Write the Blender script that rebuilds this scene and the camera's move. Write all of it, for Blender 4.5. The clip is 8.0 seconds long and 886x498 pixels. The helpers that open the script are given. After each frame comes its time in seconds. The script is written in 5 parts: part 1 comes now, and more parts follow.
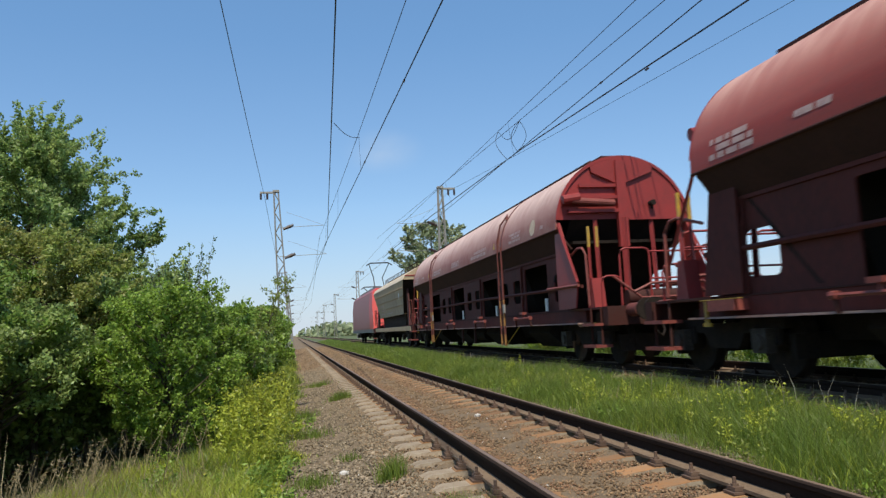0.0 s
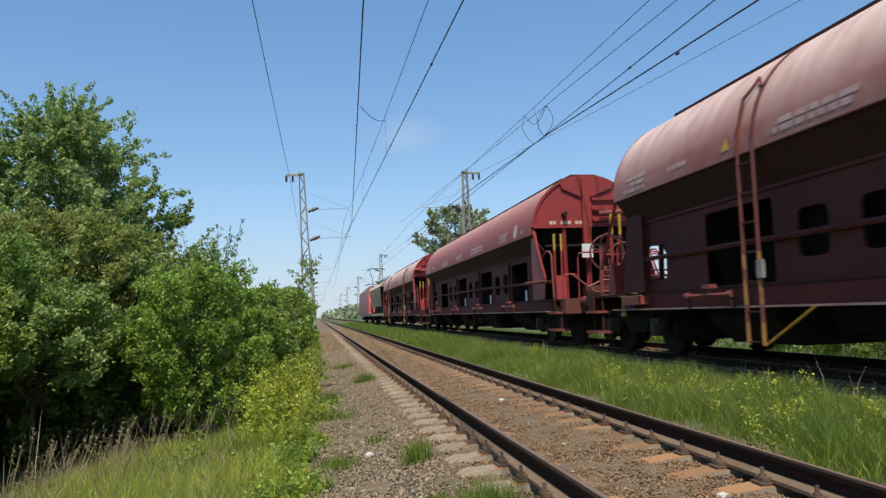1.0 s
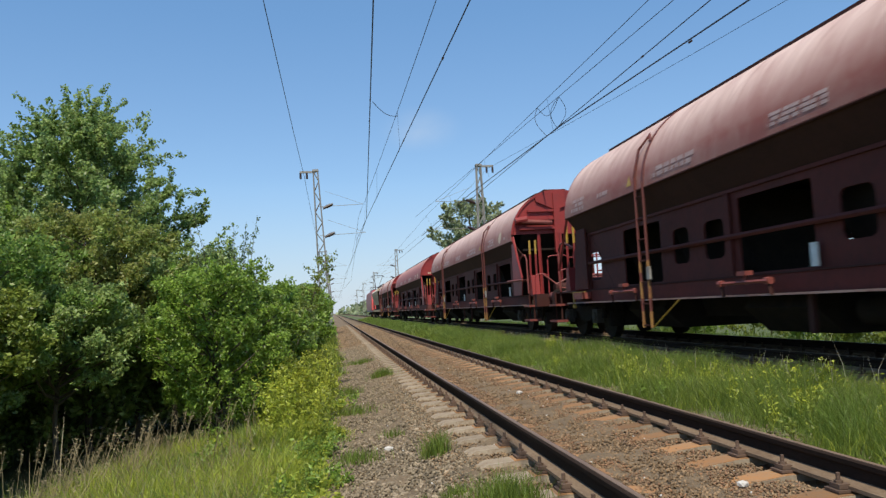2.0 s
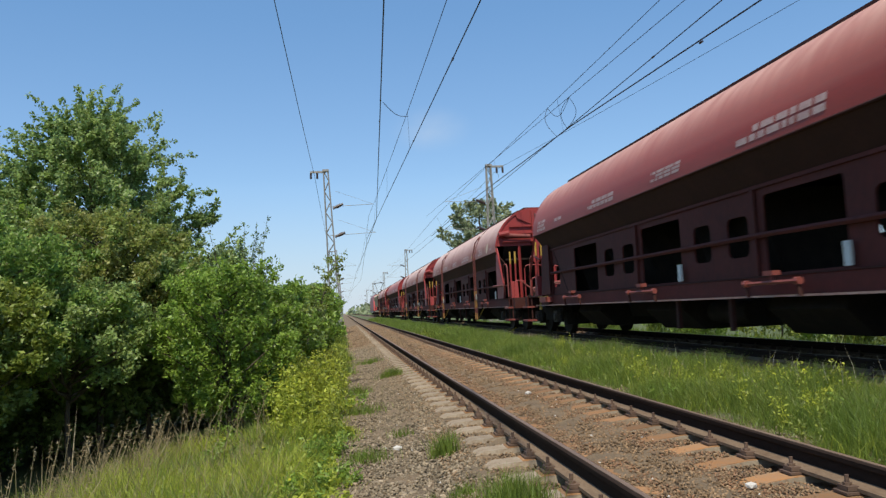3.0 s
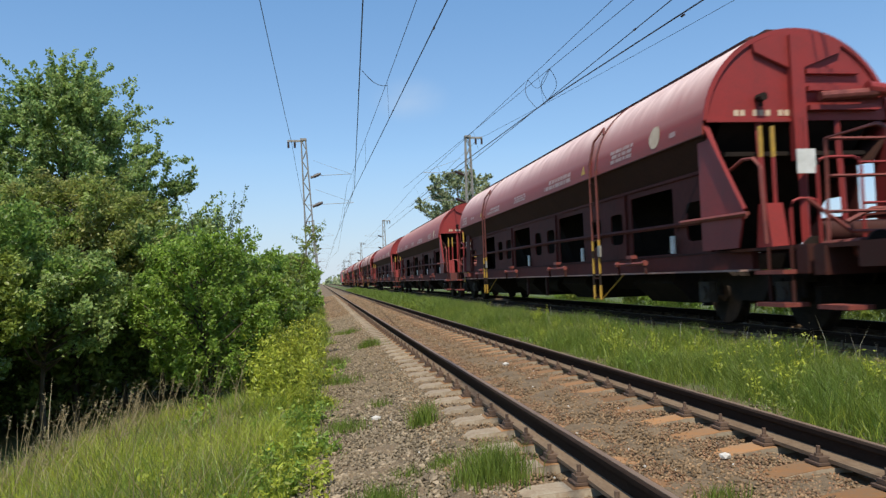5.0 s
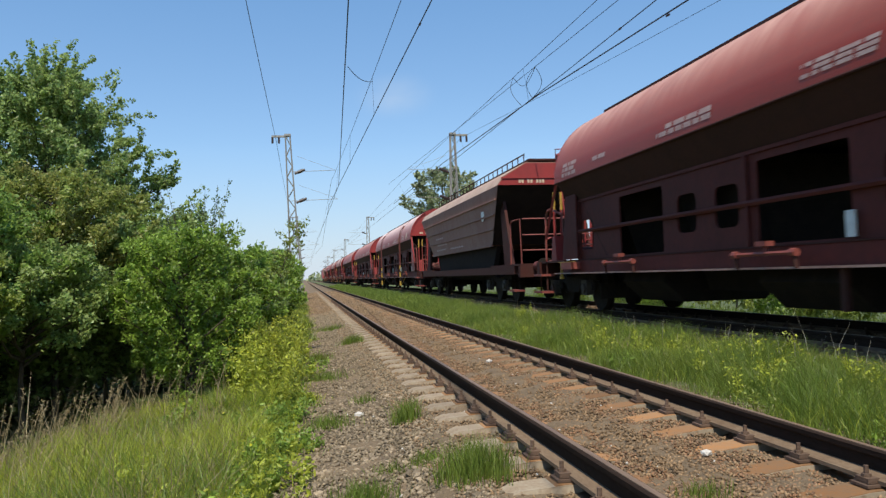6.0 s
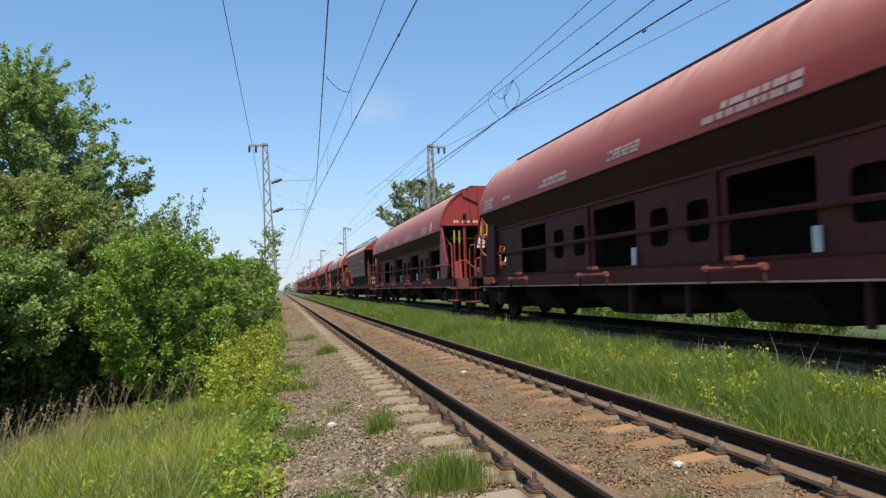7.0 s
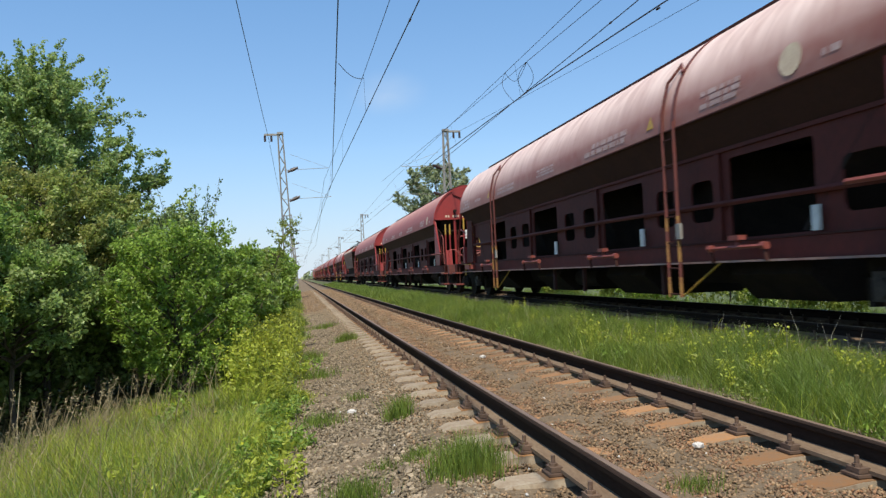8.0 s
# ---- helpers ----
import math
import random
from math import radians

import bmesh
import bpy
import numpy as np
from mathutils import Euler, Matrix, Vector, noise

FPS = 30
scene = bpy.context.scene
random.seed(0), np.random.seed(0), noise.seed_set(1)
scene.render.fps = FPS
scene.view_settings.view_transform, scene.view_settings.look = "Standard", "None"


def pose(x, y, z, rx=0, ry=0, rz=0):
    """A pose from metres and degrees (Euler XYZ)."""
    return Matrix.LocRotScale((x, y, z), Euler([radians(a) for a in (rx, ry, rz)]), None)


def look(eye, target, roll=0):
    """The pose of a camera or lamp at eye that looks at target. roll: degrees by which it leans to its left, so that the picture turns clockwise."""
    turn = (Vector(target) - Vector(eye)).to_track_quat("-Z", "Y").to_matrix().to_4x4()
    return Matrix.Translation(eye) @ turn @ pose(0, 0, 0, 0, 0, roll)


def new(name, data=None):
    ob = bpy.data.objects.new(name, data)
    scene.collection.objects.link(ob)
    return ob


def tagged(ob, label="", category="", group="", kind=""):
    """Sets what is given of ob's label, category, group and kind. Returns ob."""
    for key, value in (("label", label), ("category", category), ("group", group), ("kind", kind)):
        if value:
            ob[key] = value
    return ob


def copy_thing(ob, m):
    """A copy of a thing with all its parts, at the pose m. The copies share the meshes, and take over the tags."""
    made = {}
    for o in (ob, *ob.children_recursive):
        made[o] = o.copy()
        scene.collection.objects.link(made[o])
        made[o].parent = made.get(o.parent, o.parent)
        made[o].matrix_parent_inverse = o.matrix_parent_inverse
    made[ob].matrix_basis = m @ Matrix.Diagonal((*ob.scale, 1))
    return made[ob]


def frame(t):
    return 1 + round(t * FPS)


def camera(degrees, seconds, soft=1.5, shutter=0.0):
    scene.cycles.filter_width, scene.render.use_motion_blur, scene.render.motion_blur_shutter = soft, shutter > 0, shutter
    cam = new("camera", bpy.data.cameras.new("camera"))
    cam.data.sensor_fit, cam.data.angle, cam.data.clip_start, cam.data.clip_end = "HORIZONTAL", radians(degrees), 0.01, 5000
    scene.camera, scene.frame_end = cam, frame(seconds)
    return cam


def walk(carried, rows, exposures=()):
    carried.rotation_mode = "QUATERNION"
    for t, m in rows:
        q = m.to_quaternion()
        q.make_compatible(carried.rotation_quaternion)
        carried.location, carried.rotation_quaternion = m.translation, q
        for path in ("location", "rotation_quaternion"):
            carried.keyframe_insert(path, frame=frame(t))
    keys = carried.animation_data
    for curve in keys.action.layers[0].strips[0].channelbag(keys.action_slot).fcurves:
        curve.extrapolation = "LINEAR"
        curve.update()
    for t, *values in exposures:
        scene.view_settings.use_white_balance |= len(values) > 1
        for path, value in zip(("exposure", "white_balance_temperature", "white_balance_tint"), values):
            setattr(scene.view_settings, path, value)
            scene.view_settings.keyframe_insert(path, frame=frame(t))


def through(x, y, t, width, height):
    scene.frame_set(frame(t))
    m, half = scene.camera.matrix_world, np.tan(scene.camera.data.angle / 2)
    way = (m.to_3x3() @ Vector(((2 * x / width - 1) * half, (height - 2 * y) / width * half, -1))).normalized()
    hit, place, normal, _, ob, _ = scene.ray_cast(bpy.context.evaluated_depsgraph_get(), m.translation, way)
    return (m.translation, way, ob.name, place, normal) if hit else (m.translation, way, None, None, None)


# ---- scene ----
cam = camera(59.4, 8.0, 1.35, 0.08)
PATH = [
    (0, (-1.475, 0.009, 1.012), (-1.091, 1.961, 1.215), -2.8),
    (0.5, (-1.496, 0.006, 1.011), (-1.14, 1.964, 1.209), -2.4),
    (1, (-1.513, 0.014, 1.019), (-1.189, 1.981, 1.184), -1.9),
    (1.5, (-1.514, 0.011, 1.016), (-1.211, 1.982, 1.168), -2.6),
    (3, (-1.51, -0.026, 1.015), (-1.25, 1.951, 1.168), -2.7),
    (3.5, (-1.523, -0.026, 1.02), (-1.273, 1.954, 1.153), -2.6),
    (4, (-1.516, -0.014, 1.023), (-1.246, 1.965, 1.131), -2.6),
    (4.5, (-1.531, -0.011, 1.021), (-1.239, 1.966, 1.11), -2.4),
    (6, (-1.536, 0.005, 1.012), (-1.181, 1.972, 1.08), -1.8),
    (6.5, (-1.539, 0.006, 0.999), (-1.165, 1.969, 1.082), -1.4),
    (7, (-1.524, 0.014, 0.995), (-1.11, 1.968, 1.092), -1.2),
    (7.5, (-1.504, 0.014, 1.004), (-1.139, 1.978, 1.087), -2.3),
    (8, (-1.498, 0.018, 1.003), (-1.13, 1.983, 1.062), -2.5),
]
walk(cam, [(t, look(eye, target, roll)) for t, eye, target, roll in PATH],
     exposures=[(0.0, -0.05), (3.0, -0.04), (4.5, 0.0), (5.8, 0.0), (6.5, 0.10), (8.0, 0.11)])

# ---- world and sun ----
SUN = Vector((-0.11, -0.50, 0.86)).normalized()
world = bpy.data.worlds.new("sky")
scene.world = world
world.use_nodes = True
wn = world.node_tree.nodes
sky = wn.new("ShaderNodeTexSky")
sky.sky_type, sky.sun_disc = "NISHITA", False
sky.sun_elevation = math.asin(SUN.z)
sky.sun_rotation = math.atan2(SUN.x, SUN.y)
sky.altitude, sky.air_density, sky.dust_density, sky.ozone_density = 100, 1.0, 0.15, 3.5
tone = wn.new("ShaderNodeMix")      # clear blue air
tone.data_type, tone.blend_type = "RGBA", "MULTIPLY"
tone.inputs[0].default_value = 1.0
tone.inputs[7].default_value = (1.0, 1.05, 1.06, 1)
world.node_tree.links.new(sky.outputs[0], tone.inputs[6])
haze = wn.new("ShaderNodeMix")      # light blue haze over the whole sky
haze.data_type = "RGBA"
high = wn.new("ShaderNodeValToRGB")
high.color_ramp.elements[0].position, high.color_ramp.elements[0].color = 0.0, (0.61, 0.71, 0.86, 1)
high.color_ramp.elements[1].position, high.color_ramp.elements[1].color = 0.36, (0.146, 0.383, 0.751, 1)
mid = high.color_ramp.elements.new(0.17)
mid.color = (0.238, 0.445, 0.76, 1)
gain = wn.new("ShaderNodeVectorMath")
gain.operation = "SCALE"
gain.inputs["Scale"].default_value = 6.0
way, parts = wn.new("ShaderNodeTexCoord"), wn.new("ShaderNodeSeparateXYZ")
wl = world.node_tree.links
wl.new(way.outputs["Generated"], parts.inputs[0])
wl.new(parts.outputs[2], high.inputs[0])
wl.new(high.outputs[0], gain.inputs[0])
wl.new(gain.outputs[0], haze.inputs[7])
thick = wn.new("ShaderNodeMapRange")        # the haze thickens towards the horizon
thick.inputs[1].default_value, thick.inputs[2].default_value, thick.inputs[3].default_value, thick.inputs[4].default_value = 0.0, 0.16, 0.88, 0.42
wl.new(parts.outputs[2], thick.inputs[0])
wl.new(thick.outputs[0], haze.inputs[0])
world.node_tree.links.new(tone.outputs[2], haze.inputs[6])
place = wn.new("ShaderNodeMapping")      # a thin wisp of cloud
place.vector_type = "POINT"
place.inputs["Location"].default_value = (-0.119 * 17, -0.966 * 3, -0.228 * 30)
place.inputs["Scale"].default_value = (17, 3, 30)
wl.new(way.outputs["Generated"], place.inputs[0])
far_off, wisp, wnoise, both = wn.new("ShaderNodeVectorMath"), wn.new("ShaderNodeMapRange"), wn.new("ShaderNodeTexNoise"), wn.new("ShaderNodeMath")
far_off.operation, both.operation = "LENGTH", "MULTIPLY"
wl.new(place.outputs[0], far_off.inputs[0])
wisp.inputs[1].default_value, wisp.inputs[2].default_value, wisp.inputs[3].default_value, wisp.inputs[4].default_value = 0.0, 1.0, 0.38, 0.0
wisp.interpolation_type = "SMOOTHSTEP"
wl.new(far_off.outputs["Value"], wisp.inputs[0])
wnoise.inputs["Scale"].default_value, wnoise.inputs["Detail"].default_value = 1.3, 5.0
wl.new(place.outputs[0], wnoise.inputs["Vector"])
wl.new(wisp.outputs[0], both.inputs[0])
wl.new(wnoise.outputs[0], both.inputs[1])
cloud = wn.new("ShaderNodeMix")
cloud.data_type = "RGBA"
cloud.inputs[7].default_value = (4.6, 5.0, 5.4, 1)
wl.new(both.outputs[0], cloud.inputs[0])
wl.new(haze.outputs[2], cloud.inputs[6])
wl.new(cloud.outputs[2], wn["Background"].inputs[0])
wn["Background"].inputs[1].default_value = 0.156
sun = new("sun", bpy.data.lights.new("sun", "SUN"))
sun.data.energy, sun.data.angle, sun.data.color = 5.0, radians(0.55), (1.0, 0.93, 0.80)
sun.matrix_world = look((0, 0, 40), Vector((0, 0, 40)) - SUN)


# ---- materials ----
def mat(name, col, rough=0.7, metal=0.0, var=None, scale=6.0, fine=60.0, bump=0.2, stretch=(1, 1, 1), island=0.0, piece=0.0,
        spec=0.4, amount=0.5, bump_dist=0.01, glow=None):
    """Two scales of noise mix the base colour with var; island and piece vary the brightness of loose parts."""
    m = bpy.data.materials.new(name)
    m.use_nodes = True
    nt = m.node_tree
    n, l = nt.nodes, nt.links
    b = n["Principled BSDF"]
    b.inputs["Roughness"].default_value, b.inputs["Metallic"].default_value = rough, metal
    b.inputs["Specular IOR Level"].default_value = spec
    tc, mp = n.new("ShaderNodeTexCoord"), n.new("ShaderNodeMapping")
    mp.inputs["Scale"].default_value = stretch
    turn = n.new("ShaderNodeMapping")
    turn.inputs["Rotation"].default_value = (0.5, 0.8, 0.4)
    l.new(mp.outputs[0], turn.inputs["Vector"])
    l.new(tc.outputs["Object"], mp.inputs["Vector"])
    big, small = n.new("ShaderNodeTexNoise"), n.new("ShaderNodeTexNoise")
    for t, s in ((big, scale), (small, fine)):
        t.inputs["Scale"].default_value, t.inputs["Detail"].default_value = s, 4.0
        t.inputs["Distortion"].default_value = 0.6
        l.new(turn.outputs[0], t.inputs["Vector"])
    add = n.new("ShaderNodeMath")
    add.operation = "ADD"
    l.new(big.outputs[0], add.inputs[0])
    l.new(small.outputs[0], add.inputs[1])
    rng = n.new("ShaderNodeMapRange")
    for i, v in ((1, 0.75), (2, 1.25), (3, 0.0), (4, 1.0)):
        rng.inputs[i].default_value = v
    l.new(add.outputs[0], rng.inputs[0])
    mix = n.new("ShaderNodeMix")
    mix.data_type = "RGBA"
    mix.inputs[6].default_value = (*col, 1)
    mix.inputs[7].default_value = (*(var or [c * 0.7 for c in col]), 1)
    l.new(rng.outputs[0], mix.inputs[0])
    out = mix.outputs[2]
    for use, src in ((island, "ShaderNodeNewGeometry"), (piece, "ShaderNodeObjectInfo")):
        if use:
            g, hsv, mr = n.new(src), n.new("ShaderNodeHueSaturation"), n.new("ShaderNodeMapRange")
            mr.inputs[3].default_value, mr.inputs[4].default_value = 1 - use, 1 + use
            l.new(g.outputs["Random Per Island" if src == "ShaderNodeNewGeometry" else "Random"], mr.inputs[0])
            l.new(mr.outputs[0], hsv.inputs["Value"])
            l.new(out, hsv.inputs["Color"])
            out = hsv.outputs[0]
    l.new(out, b.inputs["Base Color"])
    if bump:
        bp = n.new("ShaderNodeBump")
        bp.inputs["Strength"].default_value, bp.inputs["Distance"].default_value = bump, bump_dist
        l.new(add.outputs[0], bp.inputs["Height"])
        l.new(bp.outputs[0], b.inputs["Normal"])
    if glow:
        b.inputs["Emission Color"].default_value, b.inputs["Emission Strength"].default_value = (*glow, 1), 1.0
    return m


def leaf_mat(name, col, var, through=0.35, island=0.35, scale=0.8):
    m = mat(name, col, 0.42, var=var, scale=scale, fine=9.0, bump=0, island=island, spec=0.45)
    n, l = m.node_tree.nodes, m.node_tree.links
    b = n["Principled BSDF"]
    tr, mx = n.new("ShaderNodeBsdfTranslucent"), n.new("ShaderNodeMixShader")
    l.new(b.inputs["Base Color"].links[0].from_socket, tr.inputs["Color"])
    mx.inputs[0].default_value = through
    l.new(b.outputs[0], mx.inputs[1])
    l.new(tr.outputs[0], mx.inputs[2])
    l.new(mx.outputs[0], n["Material Output"].inputs["Surface"])
    return m


RED = mat("oxide_red_paint", (0.31, 0.046, 0.030), 0.5, spec=0.25, var=(0.25, 0.046, 0.032), scale=0.9, fine=14, bump=0.05, stretch=(1, 0.5, 2))
DUSTY = mat("dusty_red_paint", (0.29, 0.085, 0.06), 0.6, var=(0.36, 0.17, 0.13), scale=0.7, fine=5, bump=0.06, stretch=(1, 0.6, 0.8))


def dust_and_sheen(m, lit_dust, most, low=0.10, high=0.60, film=0.0):
    """Pale streaks on what faces up: settled dust, with sunlit sheen painted into the same colour."""
    n, l = m.node_tree.nodes, m.node_tree.links
    b = n["Principled BSDF"]
    src = b.inputs["Base Color"].links[0].from_socket
    geo, sep, tc, nz, mp = (n.new("ShaderNode" + k) for k in ("NewGeometry", "SeparateXYZ", "TexCoord", "TexNoise", "Mapping"))
    mp.inputs["Scale"].default_value = (1, 2.2, 0.35)
    nz.inputs["Scale"].default_value, nz.inputs["Detail"].default_value = 1.6, 6.0
    l.new(tc.outputs["Object"], mp.inputs[0])
    turn = n.new("ShaderNodeMapping")
    turn.inputs["Rotation"].default_value = (0.5, 0.8, 0.4)
    nz.inputs["Distortion"].default_value = 0.5
    l.new(mp.outputs[0], turn.inputs[0])
    l.new(turn.outputs[0], nz.inputs["Vector"])
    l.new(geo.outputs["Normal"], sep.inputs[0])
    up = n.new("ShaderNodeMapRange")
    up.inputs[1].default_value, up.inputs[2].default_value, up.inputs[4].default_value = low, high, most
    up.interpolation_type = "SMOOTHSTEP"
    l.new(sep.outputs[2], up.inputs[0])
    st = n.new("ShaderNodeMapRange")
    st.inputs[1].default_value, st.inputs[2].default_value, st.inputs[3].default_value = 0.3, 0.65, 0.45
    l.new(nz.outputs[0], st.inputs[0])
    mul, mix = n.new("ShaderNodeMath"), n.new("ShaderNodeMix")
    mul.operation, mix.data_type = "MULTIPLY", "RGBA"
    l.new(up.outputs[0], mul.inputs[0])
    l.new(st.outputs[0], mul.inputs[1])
    thin = n.new("ShaderNodeMapRange")      # a thin even pale film that ends above the lower band
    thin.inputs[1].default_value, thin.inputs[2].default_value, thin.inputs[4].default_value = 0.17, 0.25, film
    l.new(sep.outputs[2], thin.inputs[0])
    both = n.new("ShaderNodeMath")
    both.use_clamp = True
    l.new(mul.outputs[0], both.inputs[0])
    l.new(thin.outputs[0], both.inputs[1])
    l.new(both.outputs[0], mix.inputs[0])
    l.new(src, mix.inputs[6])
    mix.inputs[7].default_value = (*lit_dust, 1)
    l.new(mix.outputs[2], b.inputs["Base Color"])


# the hoods' pale tops hold dust and a painted sunlit sheen
dust_and_sheen(RED, (0.70, 0.41, 0.31), 0.78, 0.26, 0.90, 0.08)
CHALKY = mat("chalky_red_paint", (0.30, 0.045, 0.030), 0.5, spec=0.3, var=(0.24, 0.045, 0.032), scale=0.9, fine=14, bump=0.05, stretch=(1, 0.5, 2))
dust_and_sheen(CHALKY, (0.90, 0.66, 0.58), 0.95, 0.24, 0.78, 0.14)
dust_and_sheen(DUSTY, (0.78, 0.57, 0.48), 0.82, 0.16, 0.70, 0.10)
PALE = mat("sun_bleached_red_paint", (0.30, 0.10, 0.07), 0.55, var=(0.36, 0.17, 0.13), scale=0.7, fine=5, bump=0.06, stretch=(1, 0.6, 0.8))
dust_and_sheen(PALE, (0.86, 0.65, 0.56), 0.86, 0.12, 0.60, 0.12)
ENDRED = mat("end_red_paint", (0.30, 0.036, 0.032), 0.5, spec=0.3, var=(0.23, 0.036, 0.032), scale=2.5, fine=30, bump=0.05)
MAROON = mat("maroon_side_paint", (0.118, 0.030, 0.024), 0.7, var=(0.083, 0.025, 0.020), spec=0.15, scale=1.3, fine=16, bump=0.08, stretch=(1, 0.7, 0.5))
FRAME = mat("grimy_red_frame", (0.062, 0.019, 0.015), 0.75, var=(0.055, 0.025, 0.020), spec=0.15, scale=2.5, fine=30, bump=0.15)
# the side paint darkened: shade below the hood is put into this colour
SHADED = mat("shade_darkened_underside", (0.062, 0.028, 0.021), 0.8, var=(0.044, 0.022, 0.017), spec=0.12, scale=1.3, fine=16, bump=0.08)
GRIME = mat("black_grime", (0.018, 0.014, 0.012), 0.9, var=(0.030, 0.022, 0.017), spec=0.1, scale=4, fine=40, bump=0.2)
PALERED = mat("worn_pink_red_paint", (0.25, 0.062, 0.046), 0.6, var=(0.16, 0.04, 0.032), scale=6, fine=40, bump=0.1)
YELLOW = mat("yellow_paint", (0.55, 0.33, 0.035), 0.55, var=(0.34, 0.2, 0.05), scale=8, fine=50, bump=0.05)
WHITE = mat("white_plate", (0.72, 0.72, 0.68), 0.5, var=(0.55, 0.55, 0.5), scale=8, fine=60, bump=0.03)
LETTER = mat("faded_lettering", (0.50, 0.36, 0.32), 0.6, var=(0.38, 0.22, 0.19), scale=8, fine=50, bump=0)
EMBLEM = mat("faded_emblem", (0.62, 0.50, 0.34), 0.6, var=(0.5, 0.36, 0.25), scale=8, fine=40, bump=0)
BEAM = mat("dull_red_beam", (0.17, 0.042, 0.032), 0.65, var=(0.10, 0.035, 0.028), scale=5, fine=40, bump=0.1)
WHEEL = mat("wheel_steel", (0.034, 0.024, 0.018), 0.8, 0.0, var=(0.016, 0.012, 0.010), spec=0.12, scale=10, fine=60, bump=0.1)
BROWN = mat("weathered_brown_side", (0.24, 0.105, 0.075), 0.75, var=(0.29, 0.16, 0.115), scale=1.5, fine=14, bump=0.1, stretch=(1, 1, 0.4))
TAN = mat("weathered_tan_side", (0.46, 0.35, 0.21), 0.75, var=(0.36, 0.26, 0.16), scale=1.5, fine=14, bump=0.1, stretch=(1, 1, 0.4))
# roof slopes: sunlight is painted in together with the dust
dust_and_sheen(BROWN, (0.55, 0.42, 0.33), 0.75)
dust_and_sheen(TAN, (0.60, 0.52, 0.40), 0.8)
LOCO = mat("traffic_red_paint", (0.52, 0.03, 0.025), 0.4, var=(0.45, 0.035, 0.03), scale=2, fine=20, bump=0.02)
LOCOSIDE = mat("dusty_red_loco_side", (0.30, 0.075, 0.07), 0.5, var=(0.24, 0.09, 0.085), scale=2, fine=20, bump=0.02)
# the sunlit edge of the flange is painted in by this pale colour
FLANGE = mat("sunlit_pale_flange", (0.40, 0.27, 0.23), 0.7, var=(0.26, 0.13, 0.105), scale=4, fine=40, bump=0.1, stretch=(1, 0.4, 1))
AXLE = mat("scuffed_axle_box", (0.075, 0.058, 0.045), 0.7, var=(0.035, 0.027, 0.022), spec=0.2, scale=6, fine=40, bump=0.15)
DULLYELLOW = mat("rubbed_yellow_paint", (0.34, 0.19, 0.05), 0.7, var=(0.20, 0.07, 0.035), scale=7, fine=40, bump=0.1)
LOCOGREY = mat("loco_grey_paint", (0.16, 0.16, 0.17), 0.5, scale=2, fine=20, bump=0.02)
GLASS = mat("dark_cab_glass", (0.02, 0.025, 0.03), 0.08, bump=0)
# rust darkened to near black: the web's shade is put into the colour
RAILSIDE = mat("shaded_rusty_rail_web", (0.036, 0.023, 0.017), 0.9, var=(0.024, 0.016, 0.012), spec=0.08, scale=5, fine=60, bump=0.25, stretch=(1, 0.3, 1))
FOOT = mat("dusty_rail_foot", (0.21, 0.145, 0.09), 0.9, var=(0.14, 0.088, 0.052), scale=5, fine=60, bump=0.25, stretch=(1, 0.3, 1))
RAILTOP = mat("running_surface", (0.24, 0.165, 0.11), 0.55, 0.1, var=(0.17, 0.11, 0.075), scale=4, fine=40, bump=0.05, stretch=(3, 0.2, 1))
CONCRETE = mat("sleeper_concrete", (0.35, 0.285, 0.20), 0.9, var=(0.25, 0.18, 0.115), scale=5, fine=50, bump=0.3, piece=0.15)
RUSTY = mat("rust_stained_concrete", (0.30, 0.142, 0.052), 0.9, var=(0.23, 0.145, 0.08), scale=6, fine=50, bump=0.3, piece=0.35)
IRON = mat("rusty_iron", (0.15, 0.095, 0.062), 0.85, var=(0.09, 0.055, 0.04), scale=12, fine=80, bump=0.25, piece=0.15)
GRAVEL = mat("path_gravel", (0.25, 0.195, 0.125), 0.9, var=(0.17, 0.13, 0.082), scale=9, fine=80, bump=0.3, island=0.5)
STONE = mat("ballast_stone", (0.255, 0.168, 0.092), 0.9, var=(0.172, 0.112, 0.062), scale=9, fine=80, bump=0.3, island=0.5)
RUSTSTONE = mat("rust_stained_stone", (0.26, 0.135, 0.065), 0.9, var=(0.19, 0.115, 0.07), scale=9, fine=80, bump=0.3, island=0.4)
LOOSE = mat("loose_path_stone", (0.31, 0.24, 0.16), 0.9, var=(0.21, 0.16, 0.105), scale=0.8, fine=5, bump=0.3, piece=0.45)
PALESTONE = mat("pale_stone", (0.62, 0.58, 0.52), 0.9, bump=0.2)
STEEL = mat("galvanised_lattice", (0.34, 0.33, 0.30), 0.7, 0.2, var=(0.25, 0.22, 0.19), scale=6, fine=40, bump=0.1)
INSUL = mat("brown_insulator", (0.05, 0.03, 0.025), 0.35, bump=0)
WIRE = mat("copper_wire", (0.05, 0.05, 0.055), 0.6, 0.3, bump=0)
BARK = mat("bark", (0.12, 0.09, 0.065), 0.95, var=(0.07, 0.055, 0.04), scale=8, fine=60, bump=0.5, stretch=(1, 1, 0.3))
LEAF = leaf_mat("tree_leaves", (0.25, 0.355, 0.11), (0.335, 0.42, 0.135), 0.5, island=0.5)
LEAF2 = leaf_mat("bush_leaves", (0.30, 0.42, 0.065), (0.22, 0.33, 0.06), 0.5, island=0.45)
LEAF3 = leaf_mat("dry_tinged_leaves", (0.27, 0.36, 0.08), (0.33, 0.32, 0.095), 0.5)
